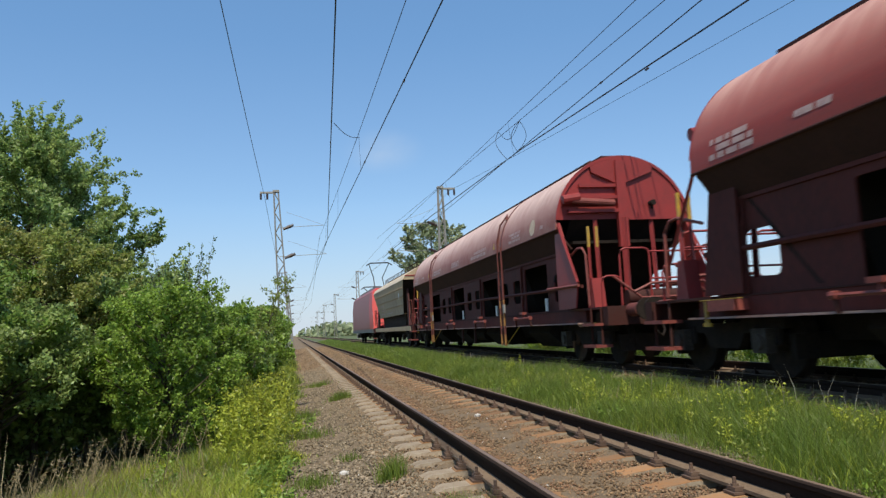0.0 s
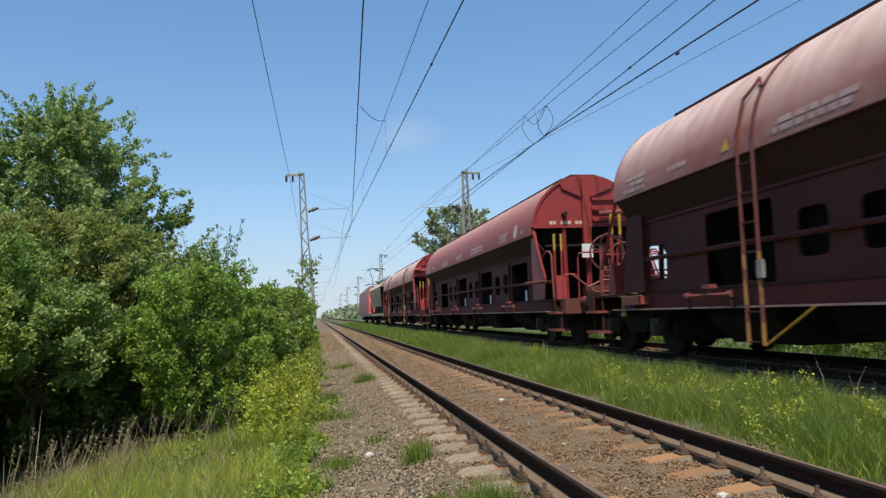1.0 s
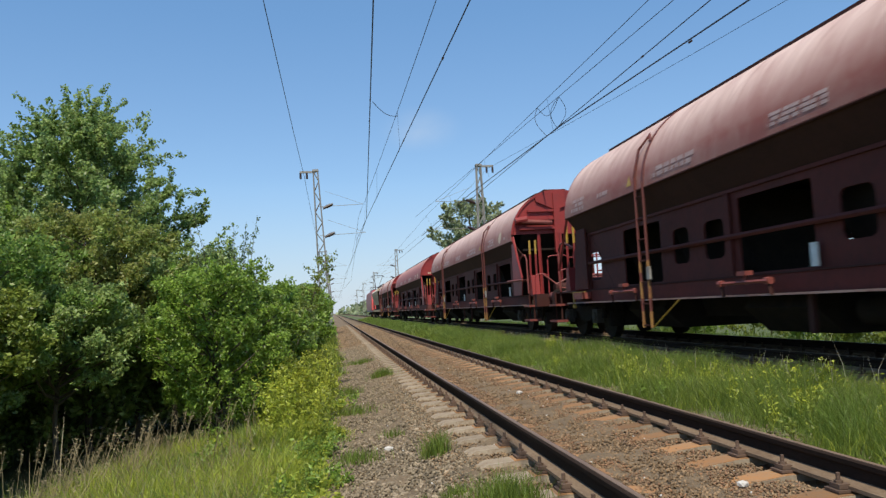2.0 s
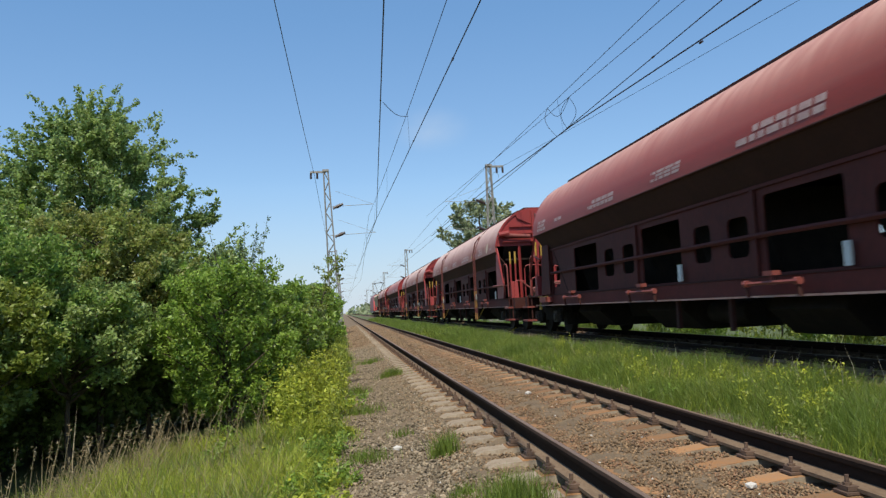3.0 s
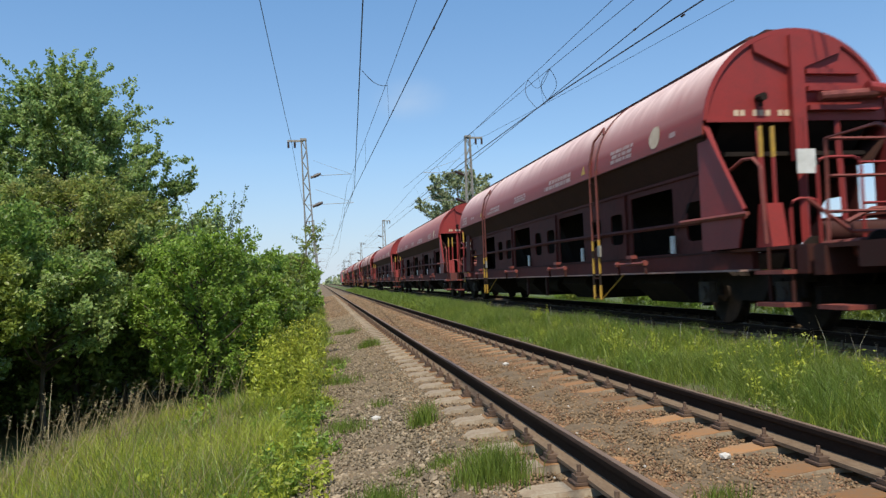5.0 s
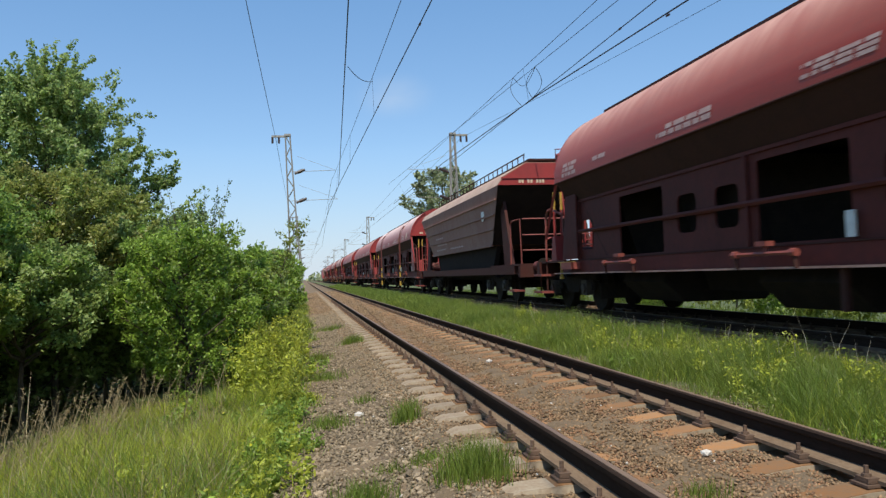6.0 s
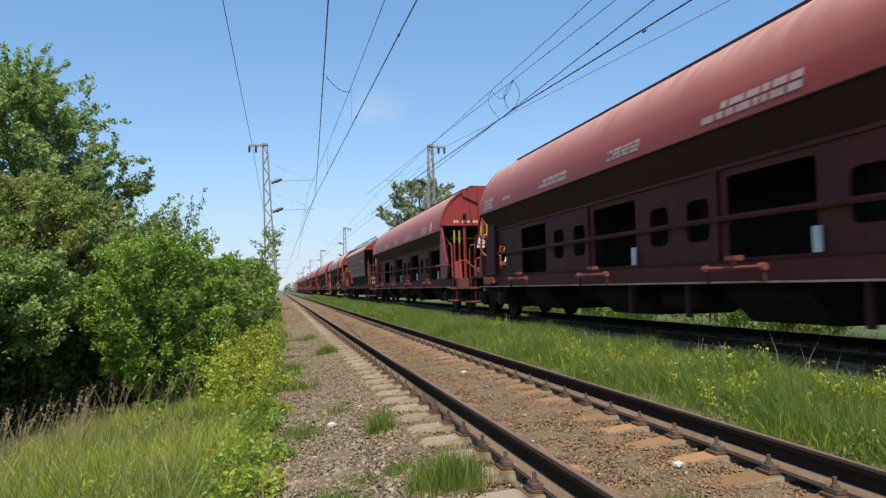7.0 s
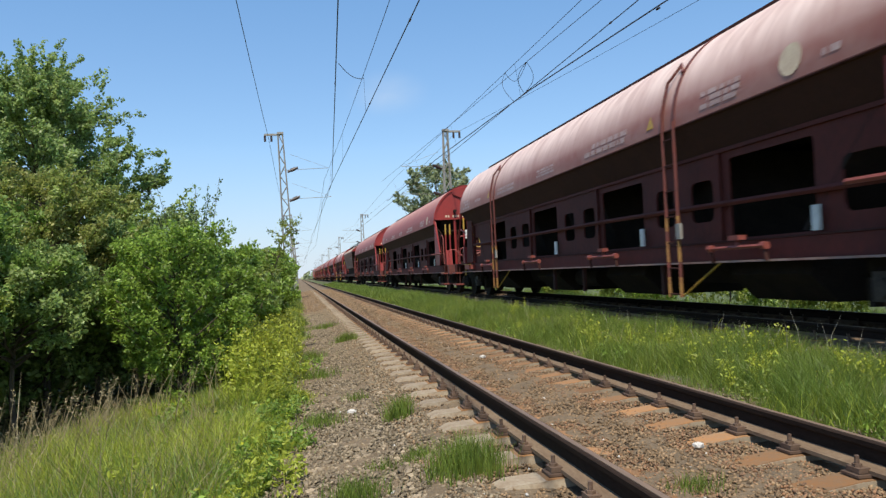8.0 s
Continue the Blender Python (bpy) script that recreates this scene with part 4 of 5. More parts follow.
def build_grain_wagon(label, side_mat):
    """The shorter hopper with ribbed, sloping sides and a roof walkway. Its length is L."""
    L = 14.2
    w = thing("grain_wagon", label, "freight wagon", "wagons of the train")
    sec = [(-1.22, 1.67), (-1.45, 3.28), (-1.30, 3.52), (-0.62, 3.92), (0.62, 3.92), (1.30, 3.52), (1.45, 3.28), (1.22, 1.67)]
    bm = B()
    y_in = {1.67: 1.75}
    lo = [bm.verts.new((x, y_in.get(z, 0.0), z)) for x, z in sec]
    hi = [bm.verts.new((x, L - y_in.get(z, 0.0), z)) for x, z in sec]
    for a in range(8):
        b = (a + 1) % 8
        bm.faces.new((lo[a], lo[b], hi[b], hi[a]))
    bm.faces.new(lo[1:7])
    bm.faces.new(hi[1:7])
    # black sheets over the sloping ends paint in the shade there
    for q, y, e in ((lo, 0.0, 1.75), (hi, L, L - 1.75)):
        se = B()
        se.faces.new([se.verts.new(t) for t in ((-1.22, e, 1.67), (1.22, e, 1.67), (1.44, y, 3.28), (-1.44, y, 3.28))])
        part("sloping_end", se, GRIME, w, "sloping hopper end painted black for shade")
    part("body", bm, side_mat, w, "weathered sloping hopper body")
    for s in (-1, 1):
        for k in range(1, 4):
            f = k / 4 + 0.02
            z = 1.67 + 1.61 * f
            x = s * (1.22 + 0.23 * f)
            y = 1.75 * (1 - f)
            part("side_rib", box(B(), *sorted((x, x + s * 0.05)), y, L - y, z, z + 0.045), side_mat, w)
        part("lower_edge", box(B(), *sorted((s * 1.2, s * 1.27)), 1.75, L - 1.75, 1.63, 1.70), side_mat, w)
        part("lower_chute", prism(B(), [(1.9, 1.65), (L - 1.9, 1.65), (L - 2.6, 0.72), (2.6, 0.72)], "x", *sorted((s * 0.9, s * 1.05))), GRIME, w)
        part("sill", box(B(), *sorted((s * 1.15, s * 1.3)), -0.9, L + 0.9, 0.78, 1.0), FRAME if side_mat is BROWN else TAN, w)
        wk = B()
        tube(wk, [(s * 0.62, 0.1, 4.16), (s * 0.62, L - 0.1, 4.16)], 0.02, 5)
        part("walkway_rail", wk, FRAME, w, "rail of the roof walkway")
        for k in range(24):
            y = 0.15 + k * (L - 0.3) / 23
            part("walkway_post", tube(B(), [(s * 0.62, y, 3.92), (s * 0.62, y, 4.16)], 0.016, 4), FRAME, w)
    part("walkway", box(B(), -0.5, 0.5, 0.05, L - 0.05, 3.98, 4.03), FRAME, w, "steel grating roof walkway")
    for k in range(4):
        y = 1.6 + k * 3.4
        part("hatch", tube(B(), [(0, y, 4.03), (0, y, 4.10)], 0.3, 16), FRAME, w)
    for y, s in ((0, -1), (L, 1)):
        part("end_panel", prism(B(), [(-1.43, 3.28), (-1.28, 3.50), (-0.62, 3.89), (0.62, 3.89), (1.28, 3.50), (1.43, 3.28)], "y", *sorted((y + s * 0.002, y + s * 0.05))), ENDRED if side_mat is BROWN else TAN, w, "upper end panel")
        part("end_rib", box(B(), -1.36, 1.36, *sorted((y + s * 0.05, y + s * 0.08)), 3.46, 3.5), ENDRED, w)
        num = B()
        for k in range(9):
            if k not in (2, 5):
                box(num, -0.85 + 0.085 * k, -0.79 + 0.085 * k, *sorted((y + s * 0.052, y + s * 0.056)), 3.33, 3.43)
        part("number_lettering", num, EMBLEM, w, "row of pale bars")["kind"] = "stuff"
        part("platform_floor", box(B(), -1.3, 1.3, *sorted((y + s * 1.6, y - s * 1.7)), 1.0, 1.05), FRAME, w)
        part("end_beam", box(B(), -1.33, 1.33, *sorted((y + s * 1.6, y + s * 1.4)), 0.70, 1.03), FRAME, w)
        for x in (-1.15, 1.15):
            part("corner_post", prism(B(), [(y - s * 0.9, 3.2), (y - s * 0.6, 3.2), (y + s * 0.35, 1.05), (y - s * 0.5, 1.05)], "x", x - 0.04, x + 0.04), FRAME, w)
            part("handrail", tube(B(), [(x * 1.08, y + s * 0.4, 1.05), (x * 1.08, y + s * 0.45, 2.15), (x * 1.08, y + s * 0.6, 2.22), (x * 1.08, y + s * 1.4, 2.22), (x * 1.08, y + s * 1.45, 1.05)], 0.022, 5), PALERED, w)
        r = B()
        for z in (1.4, 1.8, 2.22):
            tube(r, [(-1.2, y + s * 1.45, z), (1.2, y + s * 1.45, z)], 0.02, 5)
        part("cross_rail", r, PALERED, w)
        ld = thing_part("ladder", w, "red end ladder")
        for x in (0.35, 0.75):
            part("ladder_rail", tube(B(), [(x, y + s * 0.75, 1.05), (x, y + s * 0.12, 3.3), (x, y + s * 0.1, 4.0)], 0.024, 5), ENDRED, ld)
        for k in range(9):
            f = k / 9
            part("rung", tube(B(), [(0.35, y + s * (0.75 - 0.63 * f), 1.1 + 2.2 * f), (0.75, y + s * (0.75 - 0.63 * f), 1.1 + 2.2 * f)], 0.016, 5), ENDRED, ld)
        for k in (0.9, 1.06):
            lv = part("lever", tube(B(), [(k, y + s * 0.9, 1.05), (k, y + s * 0.9, 2.5)], 0.04, 4), ENDRED, w)
            part("grip", tube(B(), [(k, y + s * 0.9, 2.5), (k, y + s * 0.9, 2.95)], 0.036, 6), YELLOW, lv, "yellow grip")
        part("step", box(B(), -1.45, -1.15, *sorted((y + s * 0.9, y + s * 1.4)), 0.33, 0.38), PALERED, w)
        part("roof_hoop", tube(B(), [(0.3, y - s * 0.1, 3.95), (0.3, y - s * 0.1, 4.3), (0.7, y - s * 0.1, 4.3), (0.7, y - s * 0.1, 3.95)], 0.02, 5), ENDRED, w)
        buffers(w, y + s * 1.6, s)
    tx = B()
    for y0, z, n in ((9.4, 1.82, 5), (9.0, 2.02, 5), (9.6, 2.28, 4), (6.0, 1.80, 6)):
        f = (z - 1.67) / 1.61
        for k in range(n):
            x = -(1.22 + 0.23 * f) - 0.004
            box(tx, x - 0.004, x, y0 + k * 0.42, y0 + k * 0.42 + 0.3, z, z + 0.12)
    part("lettering", tx, LETTER, w, "pale rows of lettering bars")["kind"] = "stuff"
    f = (2.55 - 1.67) / 1.61
    x = -(1.22 + 0.23 * f) - 0.02
    part("emblem_disc", tube(B(), [(x, 2.3, 2.62), (x - 0.006, 2.3, 2.62)], 0.2, 16), WHITE, w, "pale round emblem")
    part("centre_beam", box(B(), -0.4, 0.4, -1.5, L + 1.5, 0.6, 1.0), GRIME, w)
    bogie(w, 1.6)
    bogie(w, L - 1.6)
    return w


def build_loco():
    w = thing("electric_locomotive", "red and grey electric locomotive with raised pantograph", "locomotive")
    L = 18.5
    sec = [(-1.48, 1.0), (-1.50, 2.6), (-1.38, 3.55), (-1.05, 3.85), (1.05, 3.85), (1.38, 3.55), (1.50, 2.6), (1.48, 1.0)]
    part("body", prism(B(), sec, "y", 1.6, L - 1.6), LOCOSIDE, w, "dusty red side body")
    for y, s in ((1.6, -1), (L - 1.6, 1)):
        bm = B()
        a = [bm.verts.new((x, y, z)) for x, z in sec]
        b = [bm.verts.new((x * 0.93, y + s * (1.6 if z < 2.4 else 1.35 if z < 2.8 else 0.75 if z < 3.7 else 0.5), z)) for x, z in sec]
        bm.faces.new(a), bm.faces.new(b)
        for k in range(8):
            bm.faces.new((a[k], a[(k + 1) % 8], b[(k + 1) % 8], b[k]))
        cab = part("cab", bm, LOCO, w, "bright red cab end")
        part("windscreen", prism(B(), [(-1.1, 2.75), (1.1, 2.75), (1.0, 3.45), (-1.0, 3.45)], "y", *sorted((y + s * 0.6, y + s * 1.30))), GLASS, cab)
        buffers(w, y + s * 1.55, s)
    part("lower_skirt", box(B(), -1.42, 1.42, 0.3, L - 0.3, 0.75, 1.02), LOCOGREY, w)
    part("roof_gear", box(B(), -0.9, 0.9, 3.0, L - 3.0, 3.86, 4.05), LOCOGREY, w)
    for y, up in ((7.5, True), (13.0, False)):
        top = 6.15 if up else 4.6
        p = part("pantograph", tube(tube(B(), [(-0.4, y, 4.05), (-0.35, y + 1.2, (top + 4.05) / 2), (-0.8, y + 0.1, top)], 0.04, 6), [(0.4, y, 4.05), (0.35, y + 1.2, (top + 4.05) / 2), (0.8, y + 0.1, top)], 0.04, 6), GRIME, w, "grey pantograph")
        part("pantograph_head", tube(B(), [(-1.0, y, top - 0.15), (-0.7, y, top + 0.03), (0.7, y, top + 0.03), (1.0, y, top - 0.15)], 0.05, 6), GRIME, p)
    bogie(w, 4.0, 2.6)
    bogie(w, L - 4.0, 2.6)
    return w


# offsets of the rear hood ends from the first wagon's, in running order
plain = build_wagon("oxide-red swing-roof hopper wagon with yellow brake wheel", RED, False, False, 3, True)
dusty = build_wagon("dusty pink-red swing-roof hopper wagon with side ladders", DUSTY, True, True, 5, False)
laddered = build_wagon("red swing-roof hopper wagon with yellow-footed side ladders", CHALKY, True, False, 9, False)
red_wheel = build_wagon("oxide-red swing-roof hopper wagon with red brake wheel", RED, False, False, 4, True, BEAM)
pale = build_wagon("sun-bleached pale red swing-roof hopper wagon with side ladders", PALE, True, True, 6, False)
P = 24.6
TRAIN = [(dusty, 0.0), (red_wheel, -P), (laddered, -5 * P - P), (plain, -4 * P), (pale, -238.35)]
TRAIN += [(copy_thing(dusty, Matrix()), o) for o in (-2 * P, -3 * P)]
TRAIN += [(copy_thing(plain, Matrix()), o) for o in (-5 * P, -189.65, -214.1)]
grain = build_grain_wagon("weathered brown hopper wagon with roof walkway and ladder", BROWN)
grain_tan = build_grain_wagon("tan weathered hopper wagon behind the locomotive", TAN)
loco = build_loco()
TRAIN += [(grain, -165.5), (grain_tan, 22.8), (loco, 38.4)]
for ob, off in TRAIN:
    ob.location = (TRACK2, off, RAIL2)


def run(t):
    """How far the first wagon's rear end has gone."""
    return 14.94 + 28.35 * t + 0.04 * t * t


# ---- catenary ----
def build_mast(y, x, top, side, lean, lines):
    """A lattice mast; side: +1 with its bracket arms towards +x."""
    m = thing("catenary_mast", "grey steel lattice catenary mast with brown insulators", "mast", "catenary masts", at=(x, y, float(gz(x)) - 0.1))
    h = top - float(gz(x)) + 0.1
    def at(z):
        return lean * z / h
    def half(z):
        return 0.34 - 0.20 * z / h
    for sx in (-1, 1):
        for sy in (-1, 1):
            part("leg", tube(B(), [(at(0) + sx * half(0), sy * half(0), 0), (at(h) + sx * half(h), sy * half(h), h)], 0.045, 4), STEEL, m)
    n = 16
    for f in range(4):
        bm = B()
        for k in range(n):
            z0, z1 = h * k / n, h * (k + 1) / n
            e = -1 if k % 2 else 1
            if f < 2:
                sy = f * 2 - 1
                tube(bm, [(at(z0) - e * half(z0), sy * half(z0), z0), (at(z1) + e * half(z1), sy * half(z1), z1)], 0.022, 4)
            else:
                sx = f * 2 - 5
                tube(bm, [(at(z0) + sx * half(z0), -e * half(z0), z0), (at(z1) + sx * half(z1), e * half(z1), z1)], 0.022, 4)
        part("lattice", bm, STEEL, m)
    part("cap", box(B(), at(h) - 0.2, at(h) + 0.2, -0.2, 0.2, h - 0.05, h + 0.08), STEEL, m)
    part("top_arm", box(B(), *sorted((at(h), at(h) - side * 1.0)), -0.07, 0.07, h - 0.12, h + 0.0), STEEL, m)
    for k in (0.55, 0.95):
        part("line_insulator", tube(B(), [(at(h) - side * k, 0, h - 0.12), (at(h) - side * k, 0, h - 0.5)], 0.07, 8), INSUL, m)
    part("foundation", box(B(), -0.45, 0.45, -0.45, 0.45, -0.4, 0.12), CONCRETE, m)
    for z, out in lines:
        a = part("bracket_arm", tube(B(), [(at(z), 0, z), (out, 0, z + 0.1)], 0.017, 6), STEEL, m)
        part("insulator", tube(tube(B(), [(at(z) + side * 0.30, 0, z - 0.12), (at(z) + side * 0.95, 0, z + 0.16)], 0.075, 8), [(at(z) + side * 0.5, 0, z - 0.03), (at(z) + side * 0.8, 0, z + 0.095)], 0.11, 8), INSUL, a, "brown ribbed insulator")
        part("steady_stay", tube(B(), [(out, 0, z + 0.1), (at(z) + side * 0.5, 0, z + 1.0)], 0.009, 5), STEEL, a)
    return m


for k, y in enumerate((50, 115, 182, 250, 320)):
    build_mast(y, -1.95, 10.2, 1, -0.36, ((8.35, 2.6), (6.5, 2.7)))
    build_mast(y + (0 if k == 0 else 4), 8.35, 10.3, -1, 0.0, ((8.3, -3.0), (6.5, -3.1)))


def wire(name, label, pts, r=0.012, sag=0.0, n=14):
    """A wire through the points with a little sag between them."""
    bm = B()
    line = []
    for a, b in zip(pts, pts[1:]):
        for k in range(n):
            f = k / n
            line.append(Vector(a).lerp(Vector(b), f) - Vector((0, 0, sag * 4 * f * (1 - f))))
    line.append(Vector(pts[-1]))
    tube(bm, line, r, 5)
    return tagged(finish(name, bm, WIRE), label, "overhead wire", "overhead wires")


SPANS = (-16, 50, 115, 182, 250, 320)


def run_wire(name, label, xs, z, r=0.012, sag=0.0):
    return wire(name, label, [(xs[k % len(xs)], y, z) for k, y in enumerate(SPANS)], r, sag)


run_wire("feeder_wire", "dark feeder wire on the mast tops", (-3.03,), 9.9, 0.013, 0.5)
near_wire = run_wire("contact_wire", "dark contact wire over the near track", (1.2, 0.18), 5.75, 0.012)
run_wire("messenger_wire", "dark messenger wire over the near track", (0.9, 0.36), 7.25, 0.008, 0.4)
anchor_wire = run_wire("anchor_wire", "thick dark anchored wire over the near track", (-1.69, 0.82, 0.6, 0.8, 0.6, 0.8), 7.0, 0.016, 0.15)
run_wire("messenger_wire", "dark messenger wire over the far track", (5.6, 4.85), 7.2, 0.008)
wire("messenger_wire", "dark messenger wire of the leaving catenary", [(6.9, -16, 7.0), (4.0, 50, 7.0)], 0.008)
far_wire = run_wire("contact_wire", "dark contact wire over the far track", (5.3,), 6.2, 0.011)
leaving_wire = wire("contact_wire", "thick dark contact wire of the leaving catenary", [(7.4, -16, 5.75), (4.75, 19.8, 5.75), (4.38, 32, 5.75), (4.35, 50, 5.75)], 0.015)
wire("feeder_wire", "thin feeder wire to the far mast tops", [(17.0, -16, 10.1), (9.0, 50, 10.1), (9.2, 119, 10.1), (9.2, 186, 10.1), (9.2, 254, 10.1)], 0.009, 0.3)
for host, x, y, z, dx in ((near_wire, 0.735, 14.3, 5.75, -0.0155), (near_wire, 0.62, 21.4, 5.75, -0.0155), (near_wire, 0.46, 32, 5.75, -0.0155), (near_wire, 0.30, 42, 5.75, -0.0155),
                          (anchor_wire, -0.275, 21.2, 6.86, 0.038), (anchor_wire, -0.19, 23.6, 6.86, 0.038), (far_wire, 5.3, 15.6, 6.2, 0), (leaving_wire, 5.3, 13.4, 5.75, -0.074)):
    part("wire_clamp", tube(B(), [(x - 0.05 * dx, y - 0.05, z), (x + 0.05 * dx, y + 0.05, z)], 0.022, 8), INSUL, host, "small dark clamp")


def jumper(label, pts, r=0.010):
    bm = B()
    tube(bm, pts, r, 5)
    return tagged(finish("jumper_wire", bm, WIRE), label, "overhead wire", "overhead wires")


def loop_points(a, b, bulge, n=18):
    """A hanging loop from a to b, swung out by the vector bulge."""
    a, b, g = Vector(a), Vector(b), Vector(bulge)
    return [tuple(a.lerp(b, k / n) + g * math.sin(math.pi * k / n)) for k in range(n + 1)]


jumper("round jumper loop between the wires of the far track", loop_points((5.26, 21.6, 7.0), (5.3, 22.1, 6.2), (0.24, 0, 0)), 0.008)
jumper("round jumper loop between the wires of the far track", loop_points((5.26, 21.6, 7.0), (5.3, 22.1, 6.2), (-0.22, 0, 0)), 0.008)
jumper("hanging jumper loop between the wires of the far track", loop_points((5.16, 23.6, 7.2), (4.71, 21.2, 5.75), (-0.2, 0, 0)), 0.008)
jumper("slack jumper between the wires of the far track", loop_points((5.16, 23.6, 7.2), (5.26, 21.6, 7.0), (0, 0, -0.4)), 0.008)
jumper("slack jumper between the wires of the near track", loop_points((-0.2, 21.3, 6.84), (0.63, 22.9, 6.83), (0, 0, -0.14)))
for k in range(4):
    y = 22.5 + 9.5 * k
    f = (y + 16) / 66
    jumper("thin dropper between messenger and contact wire", [(1.2 - 1.02 * f, y, 5.75), (0.9 - 0.54 * f, y, 7.25 - 1.6 * f * (1 - f))], 0.004)
    jumper("thin dropper between messenger and contact wire", [(5.3, y, 6.2), (5.6 - 0.75 * f, y, 7.2)], 0.004)

# ---- plants ----
def plant(name, label, category, at, height, spread, profile, n_limb, leaves, size, material, trunk=0.0, rise=0.35, sigma=0.13, seed=1, lean=(0, 0), start=0.12, group="", limbs=True, bare=0.03):
    """A tree or shrub: a tapered stem, limbs along it by the profile of spread over height, and a crown of single leaves along the limbs."""
    rs = np.random.RandomState(seed)
    t = thing(name, label, category, group, at=at)
    top = np.array([lean[0], lean[1], height])
    if trunk:
        pts = [top * f + np.array([rs.normal(0, 0.03), rs.normal(0, 0.03), 0]) * (0 < f < 1) for f in np.linspace(0, 1, 7)]
        part("trunk", tube(B(), [tuple(q) for q in pts], trunk, 7, 0.15), BARK, t, "brown tapered trunk")
    spots, tight = [], []
    for i in range(n_limb):
        f = start + (1 - start) * (i + rs.uniform(0, 0.9)) / n_limb
        a = i * 2.39996 + rs.normal(0, 0.3)
        ln = spread * profile(f) * rs.uniform(0.7, 1.2) + 0.08
        if trunk:
            root, tilt = top * f, rise
        else:
            root, tilt = np.array([math.cos(a), math.sin(a), 0]) * spread * 0.12, 0.0
        out = np.array([math.cos(a), math.sin(a), 0.0])
        if trunk:
            pts = [root + out * ln * k + np.array([0, 0, ln * (tilt * k + 0.10 * k * k)]) for k in (0, 0.35, 0.7, 1.0)]
        else:
            tip = out * ln + top * f
            pts = [root + (tip - root) * k + np.array([0, 0, 0.12 * height * math.sin(k * 3.14)]) for k in (0, 0.35, 0.7, 1.0)]
        pts = [q + rs.normal(0, 0.03 * ln, 3) * (k > 0) for k, q in enumerate(pts)]
        if limbs:
            part("branch", tube(B(), [tuple(q) for q in pts], max(0.007, 0.016 * ln), 5, 0.25), BARK, t)
        if trunk and height > 4:        # thin shoots beyond the limb's end
            for d in ((0.35, 0.9), (1.0, 0.2), (0.8, 0.6)):
                way = out * d[0] + np.array([rs.normal(0, 0.3), rs.normal(0, 0.3), d[1]])
                far_end = rs.uniform(0.2, 0.55) * (1.3 if f > 0.75 else 1.0)
                for k in range(12):
                    spots.append(pts[3] + way * far_end * (k / 11 + rs.uniform(-0.04, 0.04)) + rs.normal(0, 0.012, 3))
                    tight.append(len(spots) - 1)
        m = max(6, int((26 if trunk and spread > 0.4 else 80) * ln))
        for k in range(m):
            g = (0.25 if trunk else 0.18) + 0.8 * rs.uniform() ** 0.75
            g3 = min(g, 0.999) * 3
            j = int(g3)
            q = pts[j] + (pts[j + 1] - pts[j]) * (g3 - j) + (0 if g < 1 else 1) * out * 0.05
            spots.append(q + rs.normal(0, sigma, 3) * max(0.3, 1.35 - 1.0 * g))
    spots = np.array(spots)
    pick = rs.randint(0, len(spots), leaves)
    near = np.full(len(spots), sigma * 0.36)
    near[tight] = 0.028
    pos = spots[pick] + rs.normal(0, 1, (leaves, 3)) * near[pick][:, None]
    low = float(gz(at[0])) + bare - at[2]
    ragged = np.array([noise.noise((p[0] * 3.1, p[1] * 3.1, seed)) for p in spots])[pick] * min(0.55, bare * 0.6)
    pos = pos[pos[:, 2] > low + ragged + np.abs(rs.normal(0, 0.1 * min(1, bare), leaves))]
    v, f = leaf_quads(pos, np.full(len(pos), size), rs=rs)
    soup("crown", v, f, material, t, "stuff")
    return t


def cone(f):
    return max(0.07, (1 - f) ** 0.80) * (0.62 + 0.38 * min(1, f / 0.25))


def dome(f):
    return math.sqrt(max(0.0, 1 - (2 * f - 0.9) ** 2 * 0.9)) * 0.9 + 0.1


def column(f):
    return 0.35 + 0.3 * (1 - f)


def on(x, y):
    return (x, y, float(gz(x)) - 0.03)


plant("tree", "tall broadleaf tree with layered dark green branches", "tree", on(-5.5, 13.2), 5.0, 2.42, cone, 165, 150000, 0.032, LEAF, 0.11, 0.46, 0.085, 11, bare=0.5)
plant("tree", "broadleaf tree in the hedge with dark green leaves", "tree", on(-8.4, 14.5), 5.3, 2.6, cone, 70, 34000, 0.05, LEAF, 0.1, 0.4, 0.14, 12, bare=0.4)
plant("shrub", "hazel-like shrub with dry-tinged top", "shrub", on(-4.75, 10.9), 3.05, 1.0, dome, 56, 30000, 0.028, LEAF3, 0.05, 0.5, 0.10, 13, start=0.45, bare=1.2)
plant("shrub", "large rounded dark green shrub at the verge", "shrub", on(-5.6, 9.4), 2.6, 1.4, dome, 80, 50000, 0.030, LEAFMID, 0.05, 0.45, 0.11, 14, start=0.3, bare=1.0)
plant("shrub", "rounded dark green shrub below the trees", "shrub", on(-4.25, 11.4), 2.3, 1.1, dome, 60, 32000, 0.030, LEAF, 0.04, 0.45, 0.11, 15, start=0.45, bare=1.35)
plant("shrub", "small light green shrub in the grass", "shrub", on(-5.0, 8.0), 2.05, 0.62, dome, 34, 13000, 0.030, LEAF4, 0.03, 0.45, 0.09, 16, start=0.5, bare=1.2)
plant("shrub", "dark green shrub hanging over the shaded hollow", "shrub", on(-5.9, 7.9), 1.9, 1.2, dome, 56, 30000, 0.030, LEAF, 0.04, 0.35, 0.10, 24, start=0.3, bare=0.55)
